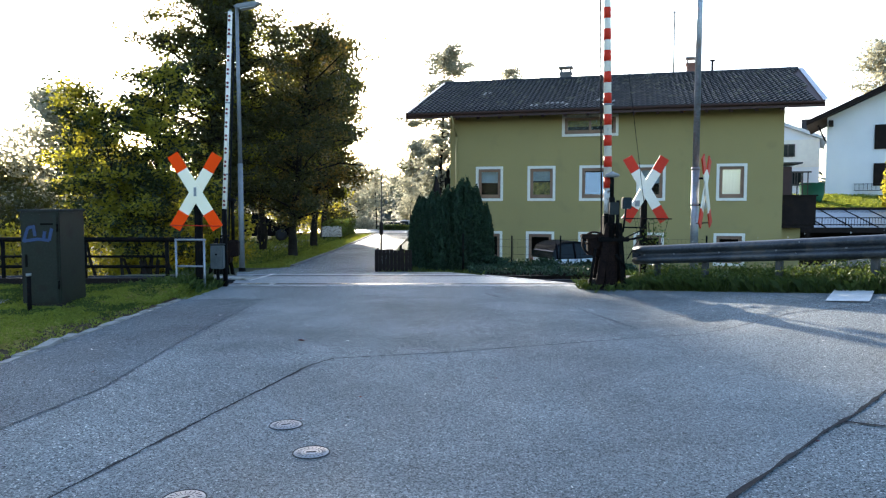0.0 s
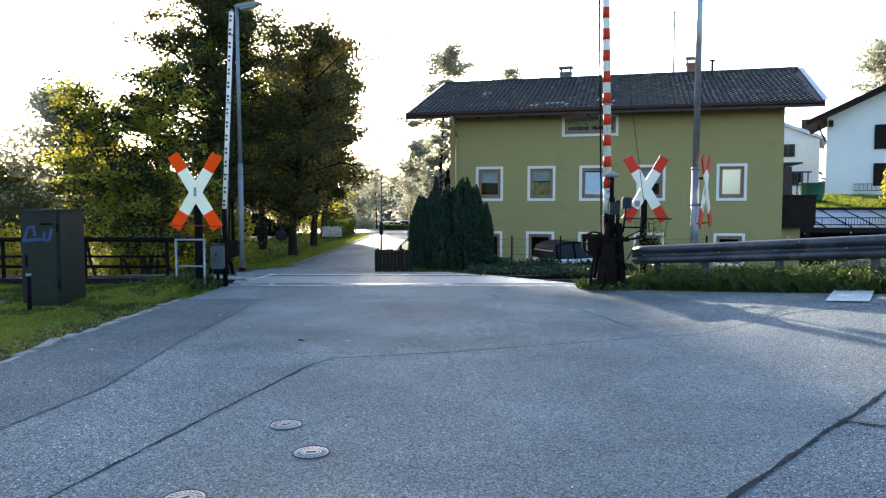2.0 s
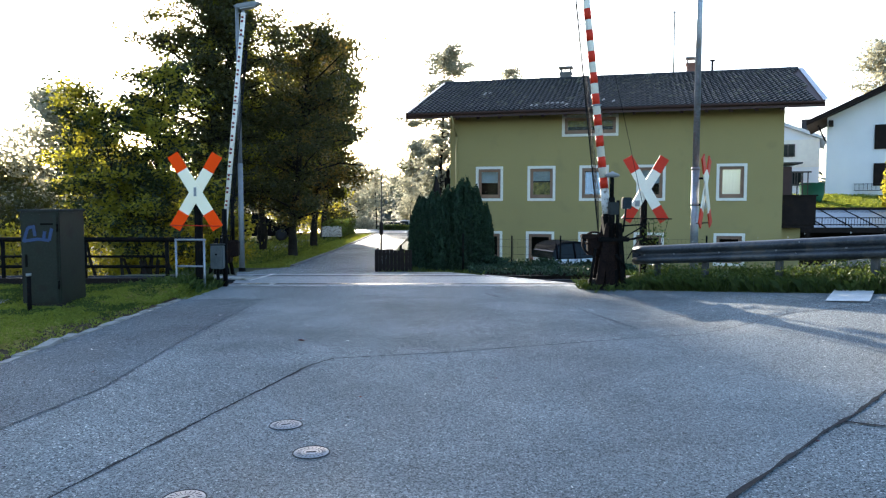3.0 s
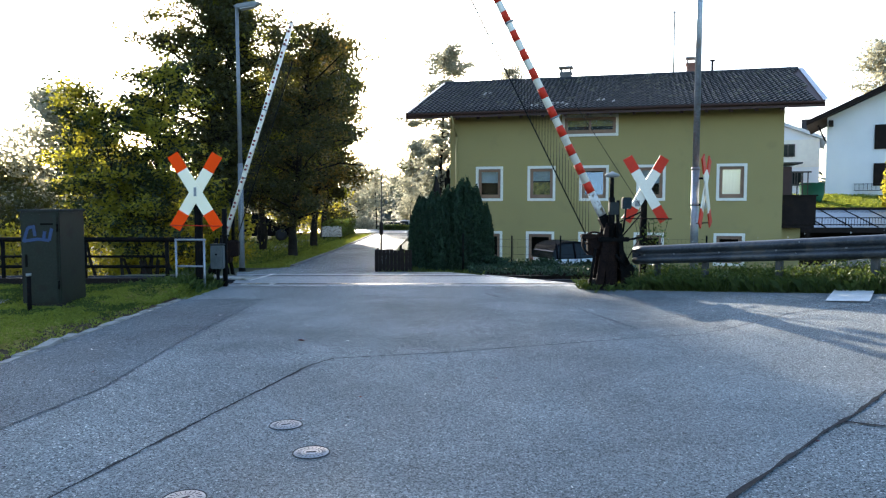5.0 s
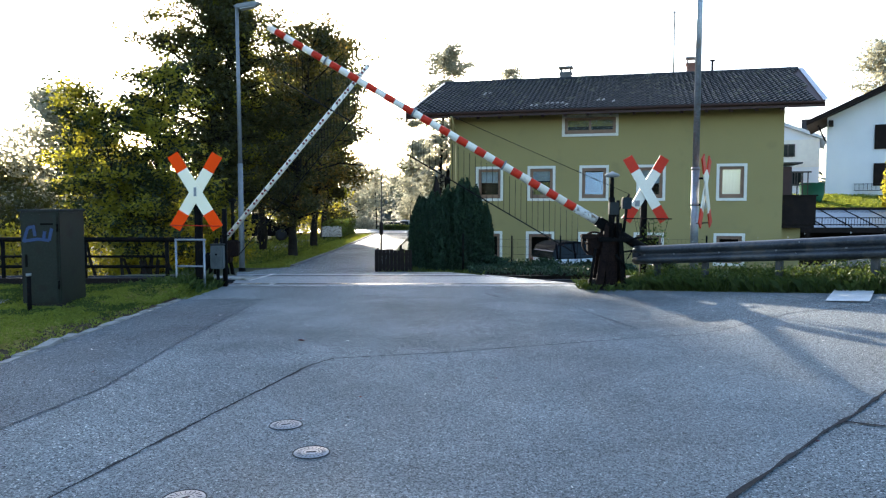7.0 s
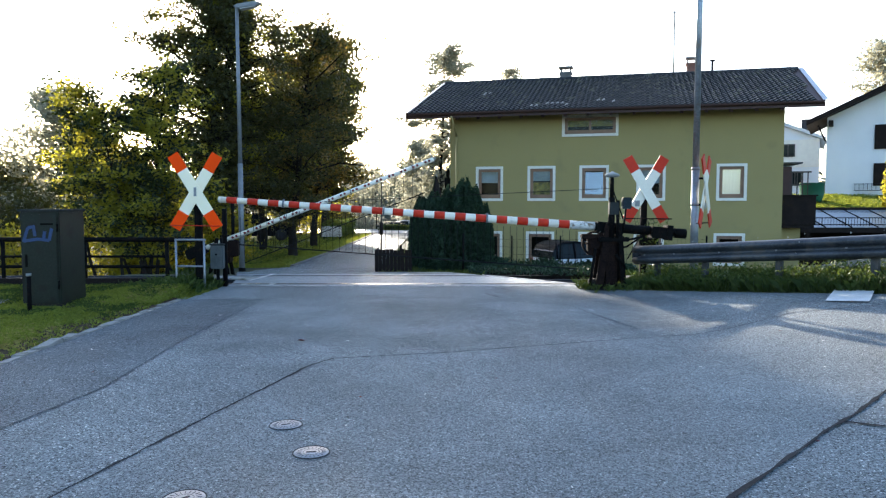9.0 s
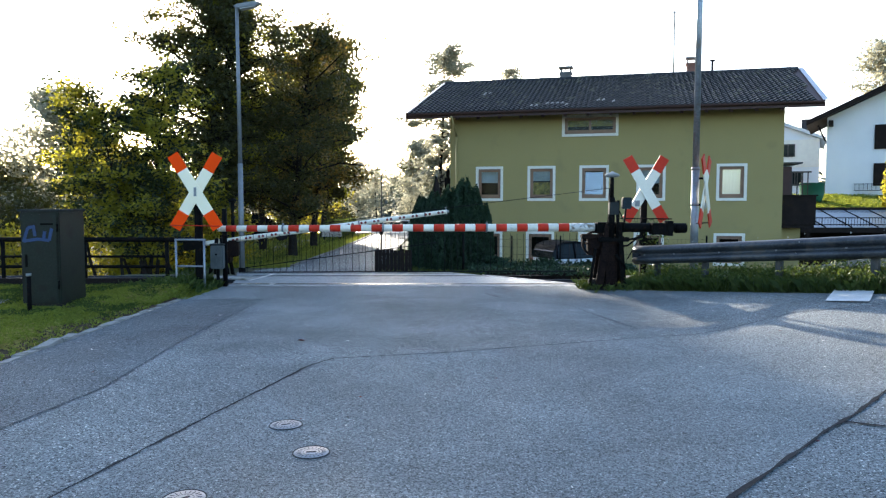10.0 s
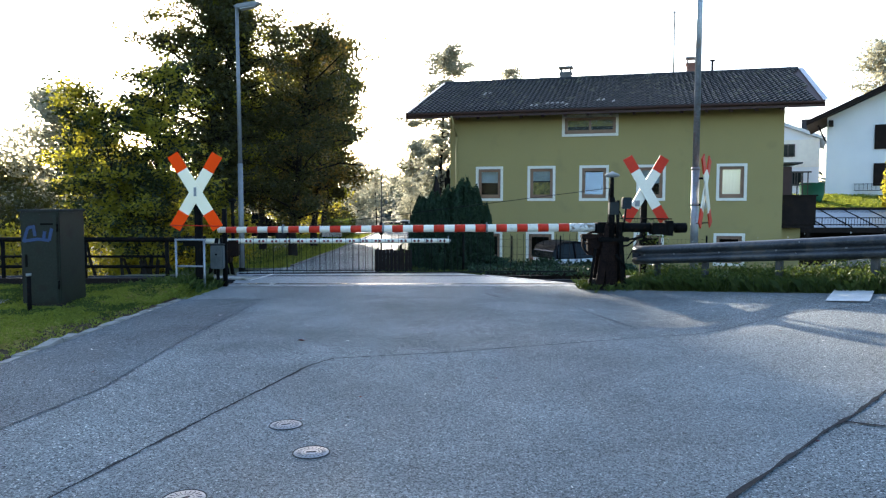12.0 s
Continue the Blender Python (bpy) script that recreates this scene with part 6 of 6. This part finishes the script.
    c = c[c[:, 2] > 0]
    ob = new("foliage", leaf_mesh("foliage", c, size, material, rnd))
    ob.parent = t
    return t


def build_trees():
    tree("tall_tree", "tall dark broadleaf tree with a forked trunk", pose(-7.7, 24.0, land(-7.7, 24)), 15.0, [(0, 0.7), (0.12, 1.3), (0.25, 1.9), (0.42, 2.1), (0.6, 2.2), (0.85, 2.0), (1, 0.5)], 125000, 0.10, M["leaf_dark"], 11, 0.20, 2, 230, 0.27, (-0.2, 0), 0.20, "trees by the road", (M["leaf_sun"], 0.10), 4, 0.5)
    tree("roadside_tree", "dense dark broadleaf tree beside the far road", pose(-5.45, 26.2, land(-5.5, 26)), 8.6, [(0, 1.4), (0.13, 2.0), (0.35, 2.5), (0.6, 2.45), (0.8, 1.9), (0.93, 1.2), (1, 0.4)], 42000, 0.10, M["leaf_dark"], 112, 0.15, 1, 100, 0.26, (1.0, 0), 0.14, "trees by the road", (M["leaf_autumn"], 0.14), 4, 0.5)
    tree("roadside_tree", "dark broadleaf tree under the taller ones", pose(-7.4, 29.5, -0.4), 6.4, [(0, 1.0), (0.3, 2.0), (0.5, 2.1), (0.8, 1.6), (1, 0.4)], 13000, 0.15, M["leaf_sun"], 13, 0.14, 1, 42, 0.32, (0.2, 0), 0.32, "trees by the road", (M["leaf_dark"], 0.4))
    tree("roadside_tree", "broadleaf tree with turning leaves by the road", pose(-5.75, 32.0, -0.4), 7.8, [(0, 1.0), (0.3, 1.9), (0.6, 1.9), (0.9, 1.2), (1, 0.3)], 15000, 0.16, M["leaf_autumn"], 14, 0.15, 1, 40, 0.35, (0.7, 0), 0.25, "trees by the road", (M["leaf_dark"], 0.5))
    tree("roadside_tree", "broad dark tree shading the far road", pose(-6.6, 40.0, -0.4), 9.4, [(0, 1.0), (0.25, 2.2), (0.6, 2.6), (0.9, 1.6), (1, 0.5)], 22000, 0.19, M["leaf_dark"], 33, 0.17, 1, 52, 0.4, (0.6, 0), 0.22, "trees by the road", (M["leaf_sun"], 0.2))
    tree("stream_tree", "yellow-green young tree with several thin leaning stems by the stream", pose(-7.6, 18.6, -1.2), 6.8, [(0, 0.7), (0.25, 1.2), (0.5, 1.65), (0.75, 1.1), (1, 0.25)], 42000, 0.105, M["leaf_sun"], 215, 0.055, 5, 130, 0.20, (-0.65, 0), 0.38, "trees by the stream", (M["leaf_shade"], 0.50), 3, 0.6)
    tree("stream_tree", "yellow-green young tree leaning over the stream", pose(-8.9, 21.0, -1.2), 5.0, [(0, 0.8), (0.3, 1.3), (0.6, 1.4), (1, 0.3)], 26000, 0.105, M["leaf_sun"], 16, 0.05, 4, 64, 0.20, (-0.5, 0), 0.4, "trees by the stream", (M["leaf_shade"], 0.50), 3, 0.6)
    tree("stream_tree", "haze-tinted grey-green broadleaf tree beyond the stream", pose(-15.8, 30.0, -0.8), 7.2, [(0, 1.3), (0.3, 1.9), (0.6, 1.8), (0.9, 1.0), (1, 0.4)], 13000, 0.19, M["leaf_haze"], 17, 0.2, 1, 44, 0.5, (0, 0), 0.1, "trees by the stream")
    tree("stream_tree", "dark low broadleaf tree across the stream", pose(-18.4, 29.5, -0.8), 3.7, [(0, 1.2), (0.4, 2.2), (0.8, 1.6), (1, 0.5)], 12000, 0.18, M["leaf_dark"], 28, 0.16, 1, 36, 0.5, (0, 0), 0.08, "trees by the stream")
    tree("slender_tree", "slender dark tree standing before the sun", pose(-8.6, 34.0, -0.4), 6.8, [(0, 0.8), (0.3, 1.3), (0.7, 1.3), (1, 0.3)], 6000, 0.17, M["leaf_dark"], 26, 0.14, 1, 26, 0.45, (0, 0), 0.3, "trees by the road")
    tree("roadside_tree", "tall broadleaf tree further along the road", pose(-7.2, 45, -0.4), 12.2, [(0, 1.0), (0.3, 2.2), (0.6, 2.5), (0.85, 2.0), (1, 0.8)], 34000, 0.2, M["leaf_dark"], 27, 0.2, 1, 80, 0.42, (0, 0), 0.25, "trees by the road", None, 4, 0.5)
    tree("roadside_tree", "broad dark tree behind the tall one", pose(-10.4, 46, -0.4), 11.4, [(0, 1.2), (0.3, 2.6), (0.6, 2.8), (0.85, 2.2), (1, 0.8)], 17000, 0.17, M["leaf_dark"], 29, 0.2, 1, 80, 0.42, (0, 0), 0.2, "trees by the road", (M["leaf_sun"], 0.55), 4, 0.5)
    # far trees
    tree("far_tree", "haze-tinted pale broadleaf tree behind the house", pose(-0.25, 62, -1.6), 16.8, [(0, 1.6), (0.25, 3.4), (0.5, 3.2), (0.72, 1.9), (0.88, 2.2), (1, 0.8)], 26000, 0.24, M["leaf_haze"], 18, 0.2, 1, 64, 0.42, (0.4, 0), 0.12, "far trees", None, 5, 1.0)
    tree("far_tree", "haze-tinted pale broadleaf tree behind the street", pose(-2.6, 76, -1.7), 10.0, [(0, 1.2), (0.3, 2.8), (0.6, 2.6), (1, 0.5)], 9000, 0.34, M["leaf_haze"], 19, 0.2, 1, 34, 0.7, (0, 0), 0.1, "far trees")
    tree("far_tree", "haze-tinted pale broadleaf tree behind the roof ridge", pose(5.6, 64, -1.7), 15.8, [(0, 1.0), (0.5, 1.5), (0.75, 2.3), (0.95, 1.6), (1, 0.5)], 9000, 0.22, M["leaf_haze"], 20, 0.2, 1, 40, 0.4, (0, 0), 0.2, "far trees", None, 5, 1.0)
    tree("far_tree", "broadleaf tree above the white house", pose(34.6, 57.5, 1.5), 12.8, [(0, 1.0), (0.4, 2.2), (0.7, 2.8), (0.92, 1.9), (1, 0.5)], 12000, 0.26, M["leaf_haze"], 21, 0.25, 1, 40, 0.7, (0, 0), 0.15, "far trees")
    tree("far_tree", "low haze-tinted pale tree at the end of the street", pose(-8.0, 68, -1.7), 7.2, [(0, 1.4), (0.4, 2.6), (0.8, 1.8), (1, 0.5)], 5000, 0.3, M["leaf_haze"], 22, 0.16, 1, 30, 0.6, (0, 0), 0.05, "far trees")
    tree("young_tree", "thin young street tree with few leaves", pose(-5.1, 55, land(-5.1, 55)), 4.6, [(0, 0.5), (0.4, 1.1), (0.8, 1.0), (1, 0.3)], 1500, 0.2, M["leaf_haze"], 23, 0.06, 1, 18, 0.4, (0, 0), 0.35, "far trees")
    tree("young_tree", "thin young street tree with few leaves", pose(-2.6, 57, land(-2.6, 57)), 4.4, [(0, 0.5), (0.4, 1.0), (0.8, 0.9), (1, 0.3)], 1500, 0.2, M["leaf_haze"], 24, 0.06, 1, 18, 0.4, (0, 0), 0.35, "far trees")
    for k, (x, y, rx, ry, h, n, m) in enumerate(((-10.5, 25.5, 2.6, 0.8, 3.4, 9000, "leaf_sun"), (-14.5, 25, 2.6, 0.8, 3.0, 8000, "leaf_dark"), (-18.5, 26, 2.6, 0.8, 2.6, 7000, "leaf_dark"), (-9.0, 22.5, 2.2, 0.8, 1.6, 4500, "leaf_sun"), (-12.5, 21.5, 2.0, 1.0, 2.0, 4500, "leaf_sun"), (-14.2, 19.5, 1.8, 1.2, 3.2, 5000, "leaf_dark"), (-10.5, 30, 2.6, 1.0, 2.4, 4500, "leaf_sun"),
                                               (-13, 40, 3.5, 1.5, 3.6, 4500, "leaf_haze"), (-8.5, 44, 2.2, 1.2, 2.4, 3000, "leaf_sun"), (-6.8, 47, 1.0, 3.0, 1.2, 2600, "leaf_dark"), (-7.5, 60, 3.0, 1.0, 1.6, 3000, "leaf_haze"),
                                               (-3.0, 51.0, 1.4, 0.5, 0.3, 2600, "weed"), (1.6, 21.7, 0.7, 0.4, 0.55, 2500, "needle"), (2.7, 21.2, 1.0, 0.4, 0.42, 2500, "needle"), (4.4, 21.0, 1.2, 0.4, 0.36, 2500, "needle"), (21.95, 35.5, 0.42, 0.42, 3.1, 2000, "leaf_sun"), (-7.2, 23.0, 1.2, 0.5, 2.2, 2600, "leaf_sun"))):
        shrub("shrub", {"leaf_sun": "leafy shrub in a painted sunlit yellow-green", "leaf_dark": "dark green dense shrub by the stream", "leaf_haze": "haze-tinted pale shrub in the distance", "weed": "low green garden shrub on soil", "needle": "dark ivy-covered shrub by the fence"}[m], x, y, rx, ry, h, n, 0.13 if y < 30 else 0.2, M[m], 40 + k)
    # clipped hedge beside the far road
    rnd = np.random.default_rng(31)
    hd = thing("clipped_hedge", "clipped green hedge along the far road", "hedge", pose(-6.0, 42.5, -0.4))
    c = rnd.uniform((-0.6, -3.0, 0), (0.4, 4.0, 0.95), (5000, 3))
    ob = new("foliage", leaf_mesh("foliage", c, 0.14, M["weed"], rnd))
    ob.parent = hd
    bm = bmesh.new()
    for i in range(14):
        rod(bm, (-0.1, -2.8 + 0.5 * i, -0.1), (-0.1 + 0.1 * (i % 3), -2.8 + 0.5 * i, 0.8), 0.03, 0.01, 5, False)
    part("brushwood", bm, M["bark"], hd)
    u = thing("parasol", "closed dark garden parasol with a pale edge", "parasol", pose(-0.22, 24.6, land(-0.2, 24.6)))
    bm = bmesh.new()
    lathe(bm, (0, 0, 0), [(0.02, 3.26), (0.05, 3.16), (0.14, 2.72), (0.17, 2.50), (0.11, 2.44), (0.03, 2.46)], 9)
    part("canopy", bm, M["dark_wood"], u, "folded dark canopy")
    part("pole", bars([((0, 0, -0.1), (0, 0, 3.30), 0.022)]), M["lid"], u)
    part("tie", bars([((0.10, -0.12, 2.58), (0.18, -0.14, 2.46), 0.05)]), M["red"], u, "red cloth tie")
    # conifers beside the house: columns of scale leaves in upright fans
    for k, (x, y, r, h) in enumerate(((-0.66, 22.4, 0.40, 1.98), (-0.28, 22.3, 0.50, 2.2), (0.20, 22.6, 0.56, 2.5), (0.66, 22.4, 0.52, 2.8), (1.0, 22.3, 0.34, 2.6), (1.32, 22.2, 0.24, 2.1))):
        rnd = np.random.default_rng(50 + k)
        g = land(x, y)
        t = thing("thuja", "dense dark green thuja shrub beside the house", "conifer", pose(x, y, g), "thuja hedge")
        n = 24000
        u = rnd.random(n) ** 0.85
        a = rnd.uniform(0, 2 * math.pi, n)
        edge = r * np.sqrt(1.02 - u ** 3.0) * (1 + 0.10 * np.sin(a * 5 + u * 4 + k) + 0.08 * np.sin(a * 13 + u * 7) + 0.05 * np.sin(a * 7 - u * 31))
        rr = edge * np.sqrt(rnd.uniform(0.45, 1.08, n))
        c = np.stack([rr * np.cos(a), rr * np.sin(a), 0.05 + u * h * (1 + 0.05 * np.sin(a * 3 + k) + 0.05 * np.sin(a * 8 + 2 * k)) + rnd.normal(size=n) * 0.04], 1)
        ob = new("foliage", leaf_mesh("foliage", c, 0.095, M["needle"], rnd, -1.6, 0.32))
        ob.parent = t
        bm = bmesh.new()
        rod(bm, (0, 0, -0.1), (0, 0, h * 0.9), 0.07, 0.02, 7)
        part("trunk", bm, M["bark"], t)
    # slim cone conifer with a string of lights behind the hedge
    t = thing("cone_conifer", "slim dark cone-shaped conifer", "conifer", pose(-0.28, 28.0, 1.5))
    rnd = np.random.default_rng(60)
    u = rnd.random(2500)
    a = rnd.uniform(0, 2 * math.pi, 2500)
    rr = 0.24 * (1 - u) * np.sqrt(rnd.random(2500))
    ob = new("foliage", leaf_mesh("foliage", np.stack([rr * np.cos(a), rr * np.sin(a), 0.1 + u * 0.95], 1), 0.06, M["needle"], rnd))
    ob.parent = t
    bm = bmesh.new()
    rod(bm, (0, 0, -3.0), (0, 0, 0.5), 0.05, 0.02, 6)
    part("trunk", bm, M["bark"], t)


def build_far_woods():
    """Wooded hills far behind."""
    rnd = np.random.default_rng(70)
    cs = []
    for k in range(420):
        a = rnd.uniform(-1.1, 1.1)
        d = rnd.uniform(120, 190)
        h = rnd.uniform(3, 8) + 9 * step(0.45, 0.8, -a)
        n = 60
        c = rnd.normal(size=(n, 3)) * np.array([3.0, 3.0, h * 0.28]) + np.array([math.sin(a) * d, math.cos(a) * d, h * 0.45])
        cs.append(c)
    c = np.concatenate(cs)
    tagged(new("far_woods", leaf_mesh("far_woods", c, 1.8, M["wood_far"], rnd)), "haze-tinted pale woods on the horizon", "woods", kind="stuff")


def blades(name, spots, length, width, material, rnd, lean=0.5):
    n = len(spots)
    c = np.asarray(spots)
    a = rnd.uniform(0, 2 * math.pi, n)
    ln = length * rnd.uniform(0.5, 1.3, n)
    d = np.stack([np.cos(a), np.sin(a), np.zeros(n)], 1)
    e = np.stack([-np.sin(a), np.cos(a), np.zeros(n)], 1)
    k = rnd.uniform(0.1, lean, n)[:, None]
    up = np.array([0, 0, 1.0])
    tip = c + (up * (1 - 0.4 * k) + d * k) * ln[:, None]
    mid = c + (up * 0.55 + d * k * 0.3) * ln[:, None]
    w = width
    v = np.stack([c - e * w, c + e * w, mid + e * w * 0.8, tip, mid - e * w * 0.8], 1).reshape(-1, 3)
    f = [(5 * i, 5 * i + 1, 5 * i + 2, 5 * i + 3, 5 * i + 4) for i in range(n)]
    me = bpy.data.meshes.new(name)
    me.from_pydata(v.tolist(), [], f)
    me.materials.append(material)
    me.update()
    return me


def build_grass():
    rnd = np.random.default_rng(80)
    # mown verge
    p = []
    while len(p) < 125000:
        y = rnd.uniform(4.5, 12.7)
        x = line(LEFT_EDGE, y) - (0.15 if y < 11.2 else 0.0) - rnd.random() ** 1.2 * 5.0
        bare = noise.noise(Vector((x * 1.3, y * 1.3, 0)))
        strip = x - line(LEFT_EDGE, y) + 0.62 + 0.40 * bare + 0.10 * noise.noise(Vector((x * 6, y * 6, 1)))
        if (strip > 0 and 5.6 < y < 10.4 or bare > 0.42) and rnd.random() > 0.10:
            continue
        p.append((x, y, land(x, y) - 0.03))
    tagged(new("verge_grass", blades("verge_grass", p, 0.068, 0.0026, M["grass"], rnd, 1.1)), "short green verge grass, thin in places", "grass", kind="stuff")
    # yellow blades where sun spots fall on the verge, painted rather than lit
    p = []
    for cx, cy, rx, ry, n in ((-5.7, 7.0, 0.55, 0.5, 2600), (-5.1, 7.9, 0.4, 0.5, 1500), (-4.55, 11.3, 0.25, 0.5, 900), (-6.6, 6.2, 0.7, 0.4, 900), (-5.2, 6.2, 0.5, 0.5, 800)):
        for _ in range(n):
            x, y = cx + rnd.normal() * rx, cy + rnd.normal() * ry
            if x < -4.3:
                p.append((x, y, land(x, y) - 0.03))
    tagged(new("sun_spot_grass", blades("sun_spot_grass", p, 0.07, 0.0028, M["sun_spot"], rnd, 1.2)), "yellow blades standing in for sun spots on the verge grass", "grass", kind="stuff")
    p = []
    while len(p) < 9000:
        x, y = rnd.uniform(-9, -4.4), rnd.uniform(9.5, 12.7)
        if noise.noise(Vector((x * 2.2, y * 2.2, 5))) > 0.08:
            p.append((x, y, land(x, y) - 0.03))
    tagged(new("rough_grass", blades("rough_grass", p, 0.09, 0.0035, M["weed"], rnd, 1.0)), "darker uneven grass towards the track", "grass", kind="stuff")
    vs, fs = sheet_mesh([-12 + 0.35 * i for i in range(71)], 40, lambda y: -14, lambda y: line(LEFT_EDGE, y) - 0.10, -0.01)
    vs = [(x, y, z + 0.02 * noise.noise(Vector((x * 2, y * 2, 3)))) for x, y, z in vs]
    tagged(new("verge", raw("verge", vs, fs, M["earth"])), "grassy verge with bare earth by the kerb", "verge", kind="structure")
    # taller tufts at post feet
    p = []
    for cx, cy, r, n in ((-4.28, 12.1, 0.3, 320), (-4.12, 12.5, 0.3, 420), (-4.05, 12.85, 0.22, 420), (-4.7, 12.4, 0.5, 250), (2.68, 12.7, 0.28, 320), (3.1, 12.6, 0.4, 400), (2.75, 13.3, 0.22, 160)):
        for _ in range(n):
            x, y = cx + rnd.normal() * r * 0.6, cy + rnd.normal() * r * 0.5
            if line(LEFT_EDGE, y) - 0.03 < x < 2.4:
                continue
            p.append((x, y, land(x, y) - 0.03))
    tagged(new("grass_tufts", blades("grass_tufts", p, 0.17, 0.004, M["weed"], rnd, 0.9)), "taller grass tufts at the feet of posts", "grass", kind="stuff")
    # weeds along the guardrail
    p, q, fl = [], [], []
    for _ in range(26000):
        u = rnd.random() * (len(GUARD) - 1)
        k = min(len(GUARD) - 2, int(u))
        x = GUARD[k][0] + (GUARD[k + 1][0] - GUARD[k][0]) * (u - k)
        y = GUARD[k][1] + (GUARD[k + 1][1] - GUARD[k][1]) * (u - k)
        o = rnd.uniform(-0.16, 0.75)
        x, y = x + 0.83 * o, y + 0.56 * o
        z = land(x, y)
        p.append((x, y, z - 0.03))
        if rnd.random() < 0.4:
            continue
        hgt = rnd.random() ** 1.5 * (0.28 + 0.16 * noise.noise(Vector((x * 2, y * 2, 0))))
        q.append((x + rnd.normal() * 0.03, y + rnd.normal() * 0.03, z + hgt))
        if rnd.random() < 0.006:
            fl.append((x, y, z + rnd.uniform(0.35, 0.75)))
    tagged(new("verge_weeds", blades("verge_weeds", p, 0.24, 0.0032, M["weed"], rnd, 0.9)), "rank green weeds under the guardrail", "weeds", kind="stuff")
    tagged(new("weed_leaves", leaf_mesh("weed_leaves", q, 0.045, M["weed"], rnd)), "broad green weed leaves under the guardrail", "weeds", kind="stuff")
    tagged(new("weed_flowers", leaf_mesh("weed_flowers", fl, 0.03, M["flower"], rnd)), "small pale weed flowers", "flowers", kind="stuff")
    # low growth between track and house, and on the grass by the far road
    p = []
    for _ in range(16000):
        y = rnd.uniform(15.6, 30)
        x = line(RIGHT_EDGE, y) + 0.1 + rnd.random() * 12
        p.append((x, y, land(x, y) - 0.06))
    for _ in range(16000):
        y = rnd.uniform(19, 44)
        x = -5.55 - rnd.random() ** 1.3 * 8
        if not (y < 22 and x > -6.6):
            p.append((x, y, land(x, y) - 0.06))
    q = []
    while len(q) < 26000:
        y = 21.7 + rnd.random() ** 1.6 * 23
        x = line(LEFT_EDGE, y) - 0.12 - rnd.random() ** 1.2 * 4.5
        q.append((x, y, land(x, y) - 0.05))
    tagged(new("park_grass", blades("park_grass", q, 0.11, 0.006, M["grass"], rnd, 1.0)), "mown grass under the roadside trees", "grass", kind="stuff")
    tagged(new("far_grass", blades("far_grass", p, 0.14, 0.008, M["weed"], rnd, 0.9)), "uneven grass beyond the track", "grass", kind="stuff")
    # mown grass on the bank beside the white house
    p = []
    for _ in range(16000):
        x, y = rnd.uniform(16.5, 31), rnd.uniform(35.8, 45)
        p.append((x, y, land(x, y) - 0.02))
    tagged(new("bank_grass", blades("bank_grass", p, 0.24, 0.022, M["grass"], rnd, 0.9)), "sunlit grass on the garden bank", "grass", kind="stuff")
    # ivy and low bushes by the track
    q = []
    for _ in range(6000):
        x = rnd.uniform(0.6, 3.4)
        y = 16.6 + rnd.normal() * 0.45 - 0.25 * x
        q.append((x, y, land(x, y) + rnd.random() ** 1.4 * 0.13))
    tagged(new("low_bushes", leaf_mesh("low_bushes", q, 0.07, M["needle"], rnd)), "low dark bushes beside the track", "bushes", kind="stuff")


def build_ivy():
    """A climbing plant on the foot of the sign post."""
    rnd = np.random.default_rng(91)
    t = thing("climbing_plant", "dark climbing plant round a sign post", "climbing plant", pose(3.92, 13.5, 0.1))
    c = np.stack([rnd.normal(size=420) * 0.15, rnd.normal(size=420) * 0.07, 0.1 + rnd.random(420) ** 1.3 * 1.0], 1)
    ob = new("foliage", leaf_mesh("foliage", c, 0.06, M["weed"], rnd))
    ob.parent = t
    bm = bmesh.new()
    for i in range(7):
        rod(bm, (rnd.normal() * 0.05, rnd.normal() * 0.03, -0.15), (rnd.normal() * 0.18, rnd.normal() * 0.06, 1.1), 0.008, 0.004, 5, False)
    part("brushwood", bm, M["bark"], t)


def build_litter():
    rnd = random.Random(5)
    bm = bmesh.new()
    spots = [(-1.52, 7.74, 0.055)] + [(rnd.uniform(-3.8, 4.0), rnd.uniform(3.6, 11.5), rnd.uniform(0.010, 0.022)) for _ in range(46)]
    for x, y, s in spots:
        z = land(x, y) + 0.012
        bm = bmesh.new()
        a = rnd.uniform(0, 6.28)
        pts = [(1, 0, 0.15), (0.4, 0.5, 0.5), (-0.5, 0.45, 0.2), (-1, 0, 0.5), (-0.4, -0.5, 0.1), (0.5, -0.4, 0.4)]
        vs = [bm.verts.new((x + s * (px * math.cos(a) - py * math.sin(a)), y + s * (px * math.sin(a) + py * math.cos(a)), z + s * pz)) for px, py, pz in pts]
        mid = bm.verts.new((x, y, z + s * 0.05))
        for i in range(6):
            bm.faces.new((mid, vs[i], vs[(i + 1) % 6]))
        big = s > 0.05
        solid("fallen_leaf", bm, M["dry_leaf"] if big or rnd.random() < 0.35 else M["flower"], "curled dry brown leaf on the asphalt" if big else "small dry leaf scrap on the asphalt", "leaf", group="fallen leaves on the road")


build_ground()
build_road_marks()
build_kerb()
build_far_kerb()
build_covers()
house = build_house()
build_neighbours()
build_beyond()
build_trees()
build_far_woods()
saltire("railway_cross_sign", -4.19, 12.35, 1.696, 1.28, 0, M["orange"], True, "red and white crossed-board railway sign on a dark post", M["white_film"])
saltire("railway_cross_sign", 3.78, 13.6, 1.76, 1.215, 0, M["red"], True, "weathered red and white crossed-board sign behind the guardrail", M["white"])
near_barrier()
far_barrier()
build_masts()
build_guardrail()
build_cabinet()
build_left_rails()
build_grass()
build_ivy()
build_litter()
build_roof_tiles(house)
motions()
